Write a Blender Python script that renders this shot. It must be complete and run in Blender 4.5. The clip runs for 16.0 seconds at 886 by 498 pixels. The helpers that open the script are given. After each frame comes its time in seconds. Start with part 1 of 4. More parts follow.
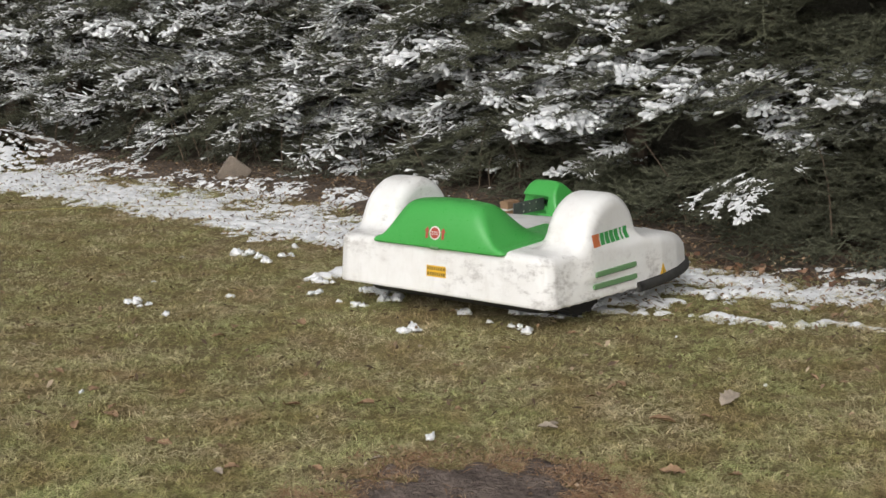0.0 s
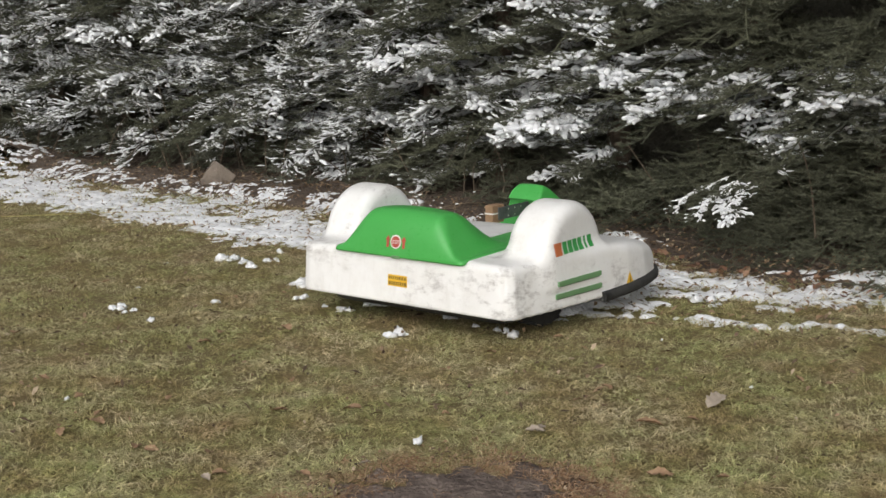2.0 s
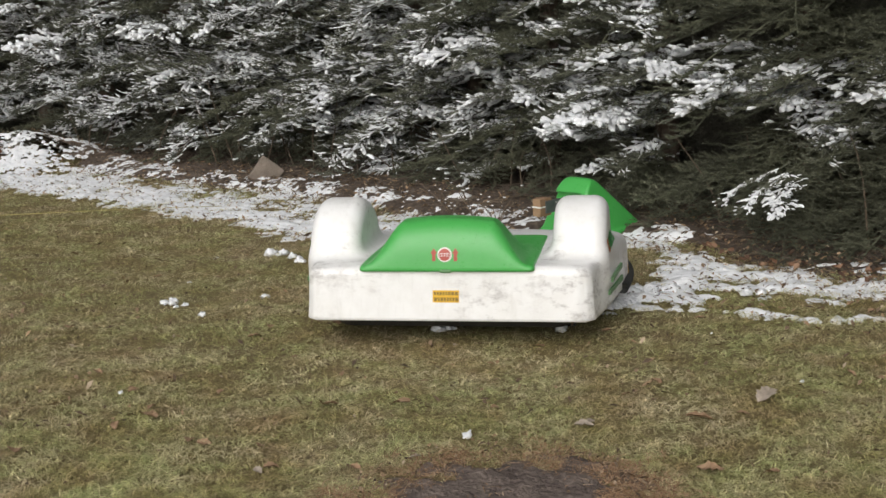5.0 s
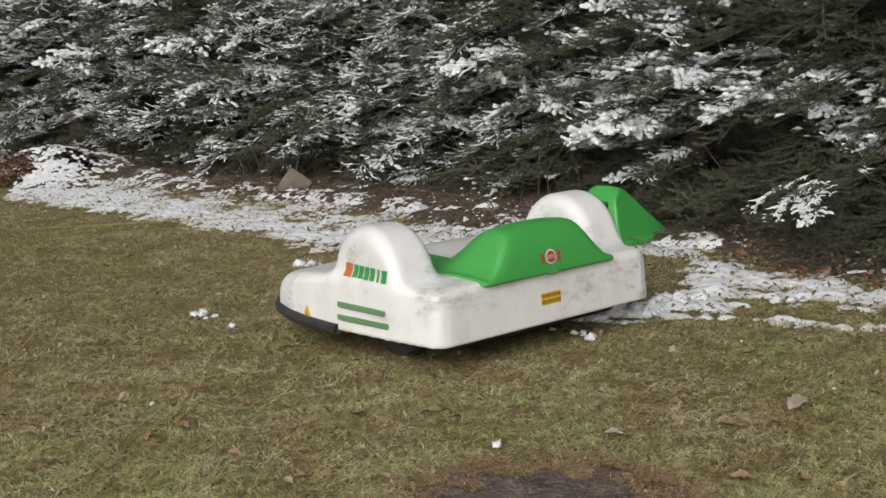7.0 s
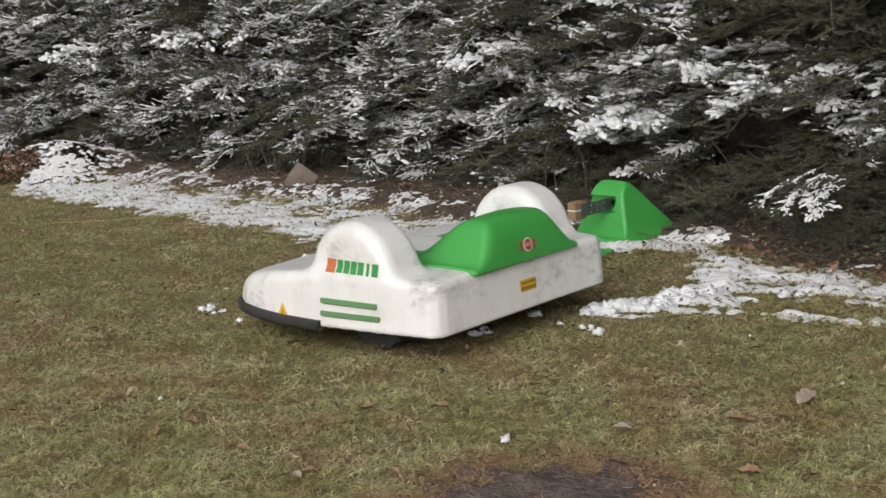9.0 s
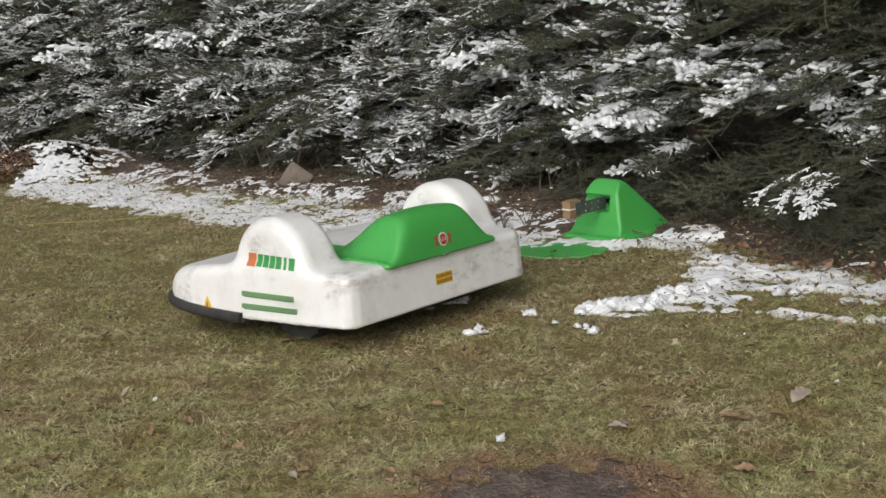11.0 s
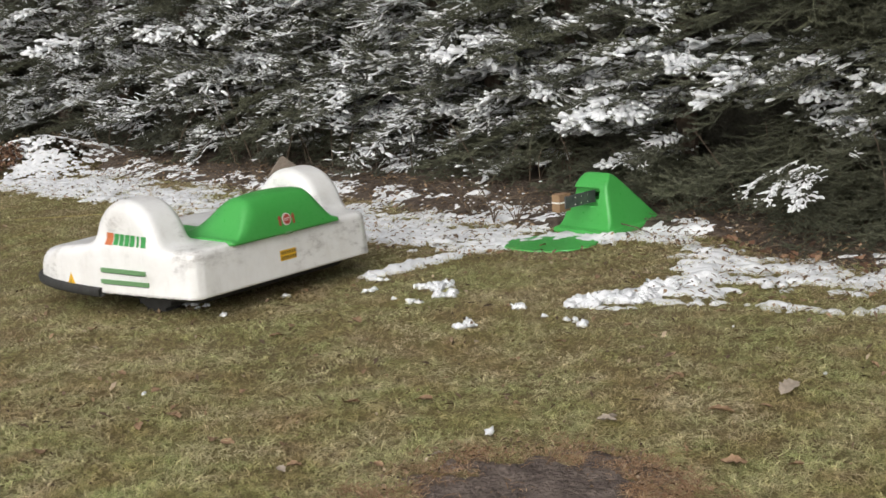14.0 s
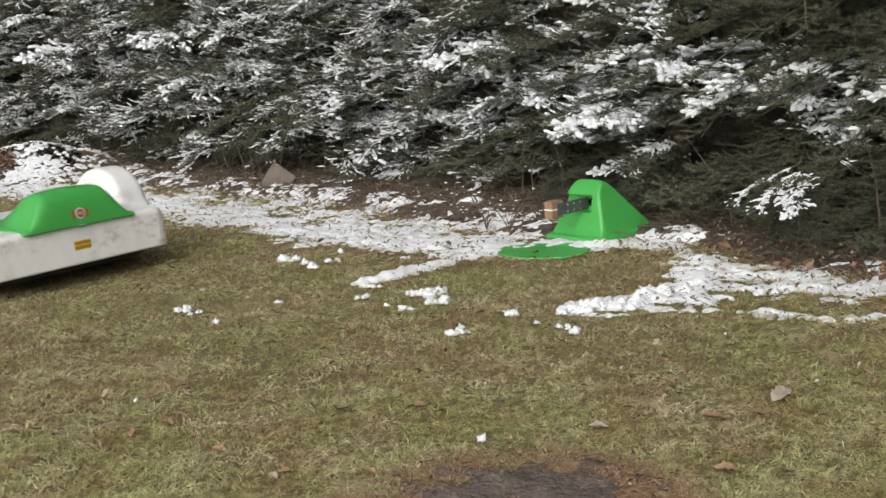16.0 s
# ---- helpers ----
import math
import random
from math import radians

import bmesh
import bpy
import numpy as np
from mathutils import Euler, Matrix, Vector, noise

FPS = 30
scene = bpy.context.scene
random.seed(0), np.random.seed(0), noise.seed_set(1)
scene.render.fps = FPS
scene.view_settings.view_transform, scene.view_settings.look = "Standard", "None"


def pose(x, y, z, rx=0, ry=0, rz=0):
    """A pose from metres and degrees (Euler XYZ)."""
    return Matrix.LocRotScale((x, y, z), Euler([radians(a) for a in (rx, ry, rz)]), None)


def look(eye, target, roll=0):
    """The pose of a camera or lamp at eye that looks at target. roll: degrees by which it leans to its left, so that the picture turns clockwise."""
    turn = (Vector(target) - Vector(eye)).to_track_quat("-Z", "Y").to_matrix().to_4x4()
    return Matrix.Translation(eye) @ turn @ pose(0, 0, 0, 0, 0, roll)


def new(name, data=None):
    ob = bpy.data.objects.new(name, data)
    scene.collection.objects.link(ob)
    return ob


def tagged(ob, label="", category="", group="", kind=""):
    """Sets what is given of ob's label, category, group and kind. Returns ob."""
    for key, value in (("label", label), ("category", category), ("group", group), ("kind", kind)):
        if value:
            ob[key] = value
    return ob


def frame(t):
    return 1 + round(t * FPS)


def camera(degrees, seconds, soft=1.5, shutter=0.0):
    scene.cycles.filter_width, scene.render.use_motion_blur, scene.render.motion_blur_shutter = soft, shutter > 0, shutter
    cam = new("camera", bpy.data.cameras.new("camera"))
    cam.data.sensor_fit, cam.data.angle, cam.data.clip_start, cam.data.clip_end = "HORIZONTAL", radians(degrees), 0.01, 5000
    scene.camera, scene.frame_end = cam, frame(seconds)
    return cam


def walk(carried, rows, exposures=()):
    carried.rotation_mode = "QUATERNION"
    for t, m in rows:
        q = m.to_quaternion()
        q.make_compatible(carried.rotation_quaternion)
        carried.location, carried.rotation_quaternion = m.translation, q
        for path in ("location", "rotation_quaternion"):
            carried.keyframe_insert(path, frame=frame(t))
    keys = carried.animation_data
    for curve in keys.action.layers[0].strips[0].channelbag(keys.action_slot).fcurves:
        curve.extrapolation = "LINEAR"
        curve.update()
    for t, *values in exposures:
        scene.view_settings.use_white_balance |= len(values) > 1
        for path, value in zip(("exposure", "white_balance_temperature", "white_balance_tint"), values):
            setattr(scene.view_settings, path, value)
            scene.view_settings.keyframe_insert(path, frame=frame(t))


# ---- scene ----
# ---------- camera ----------
cam = camera(39.5, 16.0, soft=1.5, shutter=0.5)
walk(cam, [
    (0, pose(0.011, 0.012, 1.206, 78.591, 1.286, -0.000)),
    (0.5, pose(0.017, 0.011, 1.208, 78.624, 1.640, -0.186)),
    (1, pose(0.014, 0.009, 1.207, 78.727, 1.822, -0.443)),
    (1.5, pose(0.008, 0.008, 1.209, 78.778, 1.588, -0.635)),
    (2, pose(0.002, 0.010, 1.205, 78.790, 1.420, -0.816)),
    (2.5, pose(0.009, 0.007, 1.211, 78.562, 1.620, -0.815)),
    (3, pose(0.008, 0.013, 1.208, 78.308, 1.842, -0.481)),
    (3.5, pose(0.001, 0.007, 1.208, 78.152, 2.030, -0.160)),
    (4, pose(-0.001, 0.003, 1.215, 78.173, 1.947, 0.356)),
    (6.5, pose(-0.005, -0.006, 1.212, 79.047, 2.744, 2.184)),
    (7, pose(-0.005, -0.008, 1.213, 79.037, 2.768, 2.425)),
    (7.5, pose(-0.009, -0.008, 1.213, 79.052, 2.638, 2.549)),
    (8, pose(-0.009, -0.006, 1.214, 78.970, 2.804, 2.571)),
    (8.5, pose(-0.009, -0.005, 1.215, 78.858, 2.955, 2.580)),
    (9, pose(-0.011, -0.008, 1.213, 78.805, 2.888, 2.689)),
    (11.5, pose(-0.009, -0.007, 1.217, 78.710, 3.108, 2.334)),
    (12, pose(-0.002, -0.008, 1.216, 78.728, 3.218, 2.309)),
    (12.5, pose(-0.005, -0.002, 1.212, 78.699, 3.142, 2.186)),
    (13, pose(-0.002, -0.001, 1.211, 78.607, 3.086, 2.125)),
    (13.5, pose(-0.004, -0.002, 1.215, 78.429, 3.067, 2.049)),
    (14, pose(-0.002, -0.003, 1.212, 78.437, 3.117, 1.991)),
    (14.5, pose(0.001, -0.004, 1.213, 78.452, 3.155, 1.908)),
    (15, pose(0.006, -0.003, 1.215, 78.468, 3.214, 1.835)),
    (15.5, pose(-0.005, -0.002, 1.220, 78.483, 2.825, 1.723)),
    (16, pose(-0.001, -0.006, 1.213, 78.733, 2.972, 1.684)),
], exposures=[(0, -0.14), (4, -0.14), (6.5, -0.30), (9, -0.30), (11.5, -0.18), (12.5, -0.14), (15, 0.0), (16, 0.02)])

# ---------- light: an overcast winter day ----------
SUN_ELEVATION, SUN_AZIMUTH = 34, 200
world = bpy.data.worlds.new("overcast_sky")
scene.world = world
world.use_nodes = True
wn, wl = world.node_tree.nodes, world.node_tree.links
sky = wn.new("ShaderNodeTexSky")
sky.sky_type, sky.sun_disc = "NISHITA", False
sky.sun_elevation, sky.sun_rotation = radians(SUN_ELEVATION), radians(SUN_AZIMUTH)
sky.air_density, sky.dust_density, sky.ozone_density = 1.0, 6.0, 0.6
grey = wn.new("ShaderNodeHueSaturation")
grey.inputs["Saturation"].default_value = 0.22
wl.new(sky.outputs["Color"], grey.inputs["Color"])
wl.new(grey.outputs["Color"], wn["Background"].inputs["Color"])
wn["Background"].inputs["Strength"].default_value = 0.11
sun_data = bpy.data.lights.new("sun", "SUN")
sun_data.energy, sun_data.angle, sun_data.color = 1.45, radians(70), (1.0, 0.975, 0.94)
sun = new("sun", sun_data)
sa, se = radians(SUN_AZIMUTH), radians(SUN_ELEVATION)
sun.matrix_world = look((0, 0, 0), (-math.sin(sa) * math.cos(se), -math.cos(sa) * math.cos(se), -math.sin(se)))


# ---------- materials ----------
def material(name, rough=0.7, metal=0.0, spec=0.5):
    m = bpy.data.materials.new(name)
    m.use_nodes = True
    b = m.node_tree.nodes["Principled BSDF"]
    b.inputs["Roughness"].default_value = rough
    b.inputs["Metallic"].default_value = metal
    b.inputs["Specular IOR Level"].default_value = spec
    return m, m.node_tree.nodes, m.node_tree.links, b


def coords(n, l, scale=(1, 1, 1), kind="Object"):
    c, mp = n.new("ShaderNodeTexCoord"), n.new("ShaderNodeMapping")
    mp.inputs["Scale"].default_value = scale
    l.new(c.outputs[kind], mp.inputs["Vector"])
    return mp.outputs["Vector"]


def noise_tex(n, l, vec, scale, detail=4.0, rough=0.55):
    t = n.new("ShaderNodeTexNoise")
    t.inputs["Scale"].default_value, t.inputs["Detail"].default_value = scale, detail
    t.inputs["Roughness"].default_value = rough
    l.new(vec, t.inputs["Vector"])
    return t.outputs["Fac"]


def ramp(n, l, fac, stops):
    r = n.new("ShaderNodeValToRGB")
    el = r.color_ramp.elements
    while len(el) < len(stops):
        el.new(0.5)
    for e, (p, c) in zip(el, stops):
        e.position, e.color = p, (*c, 1) if len(c) == 3 else c
    l.new(fac, r.inputs["Fac"])
    return r.outputs["Color"]


def mix(n, l, fac, a, b, blend="MIX"):
    m = n.new("ShaderNodeMix")
    m.data_type, m.blend_type = "RGBA", blend
    for s, v in ((m.inputs["Factor"], fac), (m.inputs["A"], a), (m.inputs["B"], b)):
        if isinstance(v, (int, float)):
            s.default_value = v
        elif isinstance(v, tuple):
            s.default_value = (*v, 1)
        else:
            l.new(v, s)
    return m.outputs["Result"]


def bump(n, l, b, height, strength, dist=0.005):
    bp = n.new("ShaderNodeBump")
    bp.inputs["Strength"].default_value, bp.inputs["Distance"].default_value = strength, dist
    l.new(height, bp.inputs["Height"])
    l.new(bp.outputs["Normal"], b.inputs["Normal"])


def island(n):
    return n.new("ShaderNodeNewGeometry").outputs["Random Per Island"]


def two_tone(name, a, b, scale, rough=0.7, metal=0.0, spec=0.5, bumps=0.2, dist=0.003, lo=0.3, hi=0.7):
    """A surface that wanders between two colours at a coarse and a fine scale."""
    m, n, l, p = material(name, rough, metal, spec)
    v = coords(n, l)
    coarse, fine = noise_tex(n, l, v, scale), noise_tex(n, l, v, scale * 7, 6)
    col = ramp(n, l, coarse, [(lo, a), (hi, b)])
    l.new(mix(n, l, 0.35, col, ramp(n, l, fine, [(0.3, a), (0.7, b)])), p.inputs["Base Color"])
    bump(n, l, p, fine, bumps, dist)
    return m


def ground_material():
    m, n, l, p = material("lawn_soil", 0.95, spec=0.2)
    v = coords(n, l)
    big, mid, fine = noise_tex(n, l, v, 1.3), noise_tex(n, l, v, 9, 5), noise_tex(n, l, v, 90, 6, 0.7)
    grass = ramp(n, l, fine, [(0.25, (0.11, 0.092, 0.042)), (0.5, (0.21, 0.175, 0.075)), (0.75, (0.33, 0.275, 0.13))])
    soil = ramp(n, l, fine, [(0.3, (0.10, 0.074, 0.045)), (0.7, (0.27, 0.20, 0.125))])
    l.new(mix(n, l, ramp(n, l, mix(n, l, 0.5, big, mid), [(0.42, (0, 0, 0)), (0.62, (0.75, 0.75, 0.75))]), grass, soil), p.inputs["Base Color"])
    bump(n, l, p, fine, 0.8, 0.02)
    return m


def blade_material():
    m, n, l, p = material("grass_blades", 0.75, spec=0.25)
    v = coords(n, l)
    patch, mid = noise_tex(n, l, v, 1.6, 3), noise_tex(n, l, v, 7, 3)
    r = island(n)
    fresh = ramp(n, l, r, [(0.0, (0.255, 0.285, 0.115)), (0.6, (0.36, 0.375, 0.160)), (1.0, (0.55, 0.52, 0.28))])
    dry = ramp(n, l, r, [(0.0, (0.35, 0.275, 0.170)), (0.6, (0.50, 0.415, 0.27)), (1.0, (0.72, 0.62, 0.45))])
    f = ramp(n, l, mix(n, l, 0.5, patch, mid), [(0.42, (0.05, 0.05, 0.05)), (0.60, (0.80, 0.80, 0.80))])
    shade = ramp(n, l, noise_tex(n, l, coords(n, l, (1, 1, 1)), 4.2, 4), [(0.36, (0.80, 0.70, 0.62)), (0.56, (1.05, 1.05, 1.05))])
    tuft = ramp(n, l, noise_tex(n, l, v, 34, 4, 0.75), [(0.34, (0.50, 0.47, 0.45)), (0.48, (1.06, 1.06, 1.05)), (0.64, (1.62, 1.60, 1.56))])
    worn = ramp(n, l, noise_tex(n, l, v, 11, 4, 0.65), [(0.38, (0.74, 0.69, 0.66)), (0.52, (1.04, 1.04, 1.03)), (0.70, (1.14, 1.13, 1.13))])
    tone = mix(n, l, 1.0, mix(n, l, f, fresh, dry), mix(n, l, 1.0, shade, worn, "MULTIPLY"), "MULTIPLY")
    l.new(mix(n, l, 1.0, tone, tuft, "MULTIPLY"), p.inputs["Base Color"])
    return m


def snow_material():
    m, n, l, p = material("snow", 0.7, spec=0.3)
    v = coords(n, l)
    a, b = noise_tex(n, l, v, 14, 4), noise_tex(n, l, v, 120, 5, 0.7)
    l.new(ramp(n, l, mix(n, l, 0.4, a, b), [(0.3, (0.62, 0.64, 0.67)), (0.6, (0.81, 0.82, 0.83))]), p.inputs["Base Color"])
    bump(n, l, p, b, 0.45, 0.005)
    return m


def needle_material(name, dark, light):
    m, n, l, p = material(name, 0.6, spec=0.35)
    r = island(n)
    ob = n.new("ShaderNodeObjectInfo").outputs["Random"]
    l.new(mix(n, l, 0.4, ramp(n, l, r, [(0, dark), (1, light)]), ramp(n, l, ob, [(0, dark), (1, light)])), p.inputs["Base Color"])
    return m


def shell_material():
    m, n, l, p = material("white_plastic", 0.32, spec=0.5)
    v = coords(n, l)
    a, b, c = noise_tex(n, l, v, 9, 5, 0.65), noise_tex(n, l, v, 55, 6, 0.7), noise_tex(n, l, v, 2.6, 3)
    xyz = n.new("ShaderNodeSeparateXYZ")
    l.new(coords(n, l), xyz.inputs["Vector"])
    smear = noise_tex(n, l, coords(n, l, (16, 16, 3)), 1.6, 5, 0.7)
    drag = noise_tex(n, l, coords(n, l, (7, 7, 15)), 2.2, 6, 0.75)
    stain = ramp(n, l, mix(n, l, 0.5, a, drag), [(0.50, (0, 0, 0)), (0.60, (0.8, 0.8, 0.8))])
    where = ramp(n, l, c, [(0.47, (0, 0, 0)), (0.62, (1, 1, 1))])
    amount = mix(n, l, 1.0, mix(n, l, 1.0, stain, where, "MULTIPLY"), ramp(n, l, b, [(0.35, (0.25, 0.25, 0.25)), (0.6, (1, 1, 1))]), "MULTIPLY")
    run = ramp(n, l, smear, [(0.54, (0, 0, 0)), (0.78, (0.36, 0.36, 0.36))])
    film = ramp(n, l, noise_tex(n, l, v, 4.2, 5, 0.7), [(0.42, (0.83, 0.83, 0.825)), (0.72, (0.74, 0.73, 0.71))])
    clean = mix(n, l, run, film, (0.56, 0.54, 0.50))
    l.new(mix(n, l, amount, clean, (0.32, 0.30, 0.285)), p.inputs["Base Color"])
    l.new(ramp(n, l, amount, [(0, (0.30, 0.30, 0.30)), (1, (0.7, 0.7, 0.7))]), p.inputs["Roughness"])
    bump(n, l, p, b, 0.04, 0.001)
    return m


def green_material(name, base, worn, rough=0.31):
    m, n, l, p = material(name, rough, spec=0.5)
    v = coords(n, l)
    a, b = noise_tex(n, l, v, 5, 4), noise_tex(n, l, v, 70, 5, 0.7)
    l.new(mix(n, l, ramp(n, l, mix(n, l, 0.4, a, b), [(0.45, (0, 0, 0)), (0.7, (0.5, 0.5, 0.5))]), base, worn), p.inputs["Base Color"])
    l.new(ramp(n, l, b, [(0.3, (rough - 0.06,) * 3), (0.7, (rough + 0.12,) * 3)]), p.inputs["Roughness"])
    bump(n, l, p, b, 0.06, 0.001)
    return m


GROUND, BLADES, SNOW = ground_material(), blade_material(), snow_material()
SHELL = shell_material()
GREEN = green_material("green_plastic", (0.060, 0.36, 0.072), (0.095, 0.42, 0.110))
VENT = green_material("faded_green_plastic", (0.13, 0.27, 0.12), (0.20, 0.33, 0.18), 0.5)
RUBBER = two_tone("black_rubber", (0.018, 0.018, 0.018), (0.045, 0.045, 0.043), 25, 0.75)
BLACK = two_tone("black_plastic", (0.012, 0.012, 0.012), (0.03, 0.03, 0.03), 20, 0.6)
STEEL = two_tone("dull_steel", (0.10, 0.11, 0.12), (0.20, 0.20, 0.21), 30, 0.5, 0.7)
WOOD = two_tone("weathered_wood", (0.20, 0.11, 0.06), (0.34, 0.22, 0.13), 30, 0.8)
YELLOW = two_tone("yellow_sticker", (0.72, 0.42, 0.02), (0.80, 0.50, 0.05), 40, 0.5, bumps=0.02)
DARK_INK = two_tone("dark_ink", (0.20, 0.12, 0.02), (0.30, 0.19, 0.04), 60, 0.5, bumps=0.02)
WHITE_INK = two_tone("white_ink", (0.72, 0.70, 0.66), (0.8, 0.78, 0.74), 60, 0.5, bumps=0.02)
RED_INK = two_tone("red_ink", (0.38, 0.055, 0.04), (0.44, 0.09, 0.06), 60, 0.5, bumps=0.02)
ORANGE_INK = two_tone("orange_ink", (0.58, 0.13, 0.05), (0.52, 0.20, 0.08), 60, 0.5, bumps=0.02)
GREEN_INK = two_tone("green_ink", (0.03, 0.26, 0.06), (0.06, 0.33, 0.09), 60, 0.5, bumps=0.02)
BARK = two_tone("bark", (0.05, 0.037, 0.027), (0.13, 0.095, 0.07), 30, 0.95, bumps=0.8, dist=0.01)
TWIG = two_tone("bare_twig", (0.07, 0.05, 0.035), (0.17, 0.13, 0.09), 40, 0.9)
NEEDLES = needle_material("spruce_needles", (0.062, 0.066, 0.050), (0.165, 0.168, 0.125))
# the needle colour again, darker: shade painted in for the snowless branches
NEEDLES_SHADE = needle_material("painted_shade_needles", (0.050, 0.053, 0.034), (0.118, 0.122, 0.078))
SOIL = two_tone("dark_soil", (0.045, 0.035, 0.031), (0.27, 0.215, 0.185), 9, 0.95, spec=0.2, bumps=1.0, dist=0.02)
LITTER = two_tone("needle_litter", (0.060, 0.047, 0.039), (0.20, 0.155, 0.12), 22, 0.95, spec=0.2, bumps=0.9, dist=0.02)
LEAF = two_tone("dead_leaf", (0.20, 0.115, 0.06), (0.42, 0.28, 0.17), 60, 0.8)
PALE_LEAF = two_tone("pale_dead_leaf", (0.26, 0.21, 0.165), (0.44, 0.375, 0.30), 60, 0.8)
ROCK = two_tone("stone", (0.13, 0.105, 0.085), (0.27, 0.225, 0.18), 14, 0.9, bumps=0.7, dist=0.01)
def flake_material():
    m, n, l, p = material("plant_debris", 0.9, spec=0.2)
    l.new(ramp(n, l, island(n), [(0, (0.07, 0.05, 0.035)), (0.5, (0.20, 0.14, 0.09)), (0.85, (0.33, 0.22, 0.13)), (1, (0.45, 0.37, 0.27))]), p.inputs["Base Color"])
    return m


def dead_grass_material():
    m, n, l, p = material("withered_grass", 0.85, spec=0.2)
    l.new(ramp(n, l, island(n), [(0, (0.20, 0.115, 0.065)), (0.6, (0.44, 0.27, 0.155)), (1, (0.62, 0.46, 0.30))]), p.inputs["Base Color"])
    return m


def rust_leaf_material():
    m, n, l, p = material("rust_leaves", 0.8, spec=0.25)
    l.new(ramp(n, l, island(n), [(0, (0.07, 0.042, 0.03)), (0.6, (0.19, 0.10, 0.06)), (1, (0.32, 0.20, 0.13))]), p.inputs["Base Color"])
    return m


FLAKES, DEAD_GRASS, RUST_LEAVES = flake_material(), dead_grass_material(), rust_leaf_material()
CORD = two_tone("yellow_cord", (0.30, 0.25, 0.07), (0.42, 0.36, 0.12), 30, 0.7)


# ---------- building helpers ----------
def obj(name, verts, faces, mat, parent=None, label="", smooth=False):
    me = bpy.data.meshes.new(name)
    me.from_pydata([tuple(map(float, v)) for v in verts], [], [tuple(map(int, f)) for f in faces])
    if smooth:
        me.polygons.foreach_set("use_smooth", [True] * len(me.polygons))
    me.materials.append(mat)
    me.update()
    ob = new(name, me)
    if parent is not None:
        ob.parent = parent
    return tagged(ob, label)


def part(name, bm, mat, parent, label="", smooth=False):
    me = bpy.data.meshes.new(name)
    bm.to_mesh(me)
    bm.free()
    if smooth:
        me.polygons.foreach_set("use_smooth", [True] * len(me.polygons))
    me.materials.append(mat)
    ob = new(name, me)
    if parent is not None:
        ob.parent = parent
    return tagged(ob, label)


def big_mesh(name, verts, tris, mat):
    """A mesh from numpy arrays: verts (n, 3), faces (m, 3 or 4)."""
    me = bpy.data.meshes.new(name)
    k = tris.shape[1]
    me.vertices.add(len(verts))
    me.vertices.foreach_set("co", np.ascontiguousarray(verts, dtype=np.float32).ravel())
    me.loops.add(tris.size)
    me.loops.foreach_set("vertex_index", np.ascontiguousarray(tris, dtype=np.int32).ravel())
    me.polygons.add(len(tris))
    me.polygons.foreach_set("loop_start", np.arange(0, tris.size, k, dtype=np.int32))
    me.polygons.foreach_set("loop_total", np.full(len(tris), k, dtype=np.int32))
    me.update(calc_edges=True)
    me.materials.append(mat)
    return me


def box_bm(size, at=(0, 0, 0), bevel=0.0, turn=None):
    bm = bmesh.new()
    bmesh.ops.create_cube(bm, size=1)
    bmesh.ops.scale(bm, vec=size, verts=bm.verts)
    if bevel:
        bmesh.ops.bevel(bm, geom=bm.edges[:], offset=bevel, segments=2, affect="EDGES", profile=0.6)
    if turn is not None:
        bmesh.ops.transform(bm, matrix=turn, verts=bm.verts)
    bmesh.ops.translate(bm, vec=at, verts=bm.verts)
    return bm


def cyl_bm(r1, r2, a, b, seg=12):
    """A tapered rod from a to b."""
    a, b = Vector(a), Vector(b)
    bm = bmesh.new()
    q = (b - a).to_track_quat("Z", "Y").to_matrix().to_4x4()
    bmesh.ops.create_cone(bm, cap_ends=True, segments=seg, radius1=r1, radius2=r2, depth=(b - a).length,
                          matrix=Matrix.Translation((a + b) / 2) @ q)
    return bm


def tube(points, radii, seg=6):
    """Verts and faces of a tapering tube along points."""
    P = np.array(points, float)
    T = np.gradient(P, axis=0)
    T /= np.linalg.norm(T, axis=1)[:, None] + 1e-9
    up = np.array([0.03, 0.05, 1.0]) if abs(T[0, 2]) < 0.9 else np.array([1.0, 0.03, 0.05])
    A = np.cross(T, up)
    A /= np.linalg.norm(A, axis=1)[:, None]
    B = np.cross(A, T)
    ang = np.linspace(0, 2 * math.pi, seg, endpoint=False)
    V = P[:, None] + np.array(radii)[:, None, None] * (np.cos(ang)[None, :, None] * A[:, None] + np.sin(ang)[None, :, None] * B[:, None])
    n = len(P)
    F = [(i * seg + j, i * seg + (j + 1) % seg, (i + 1) * seg + (j + 1) % seg, (i + 1) * seg + j) for i in range(n - 1) for j in range(seg)]
    F += [tuple(range(seg))[::-1], tuple(range((n - 1) * seg, n * seg))]
    return V.reshape(-1, 3), F


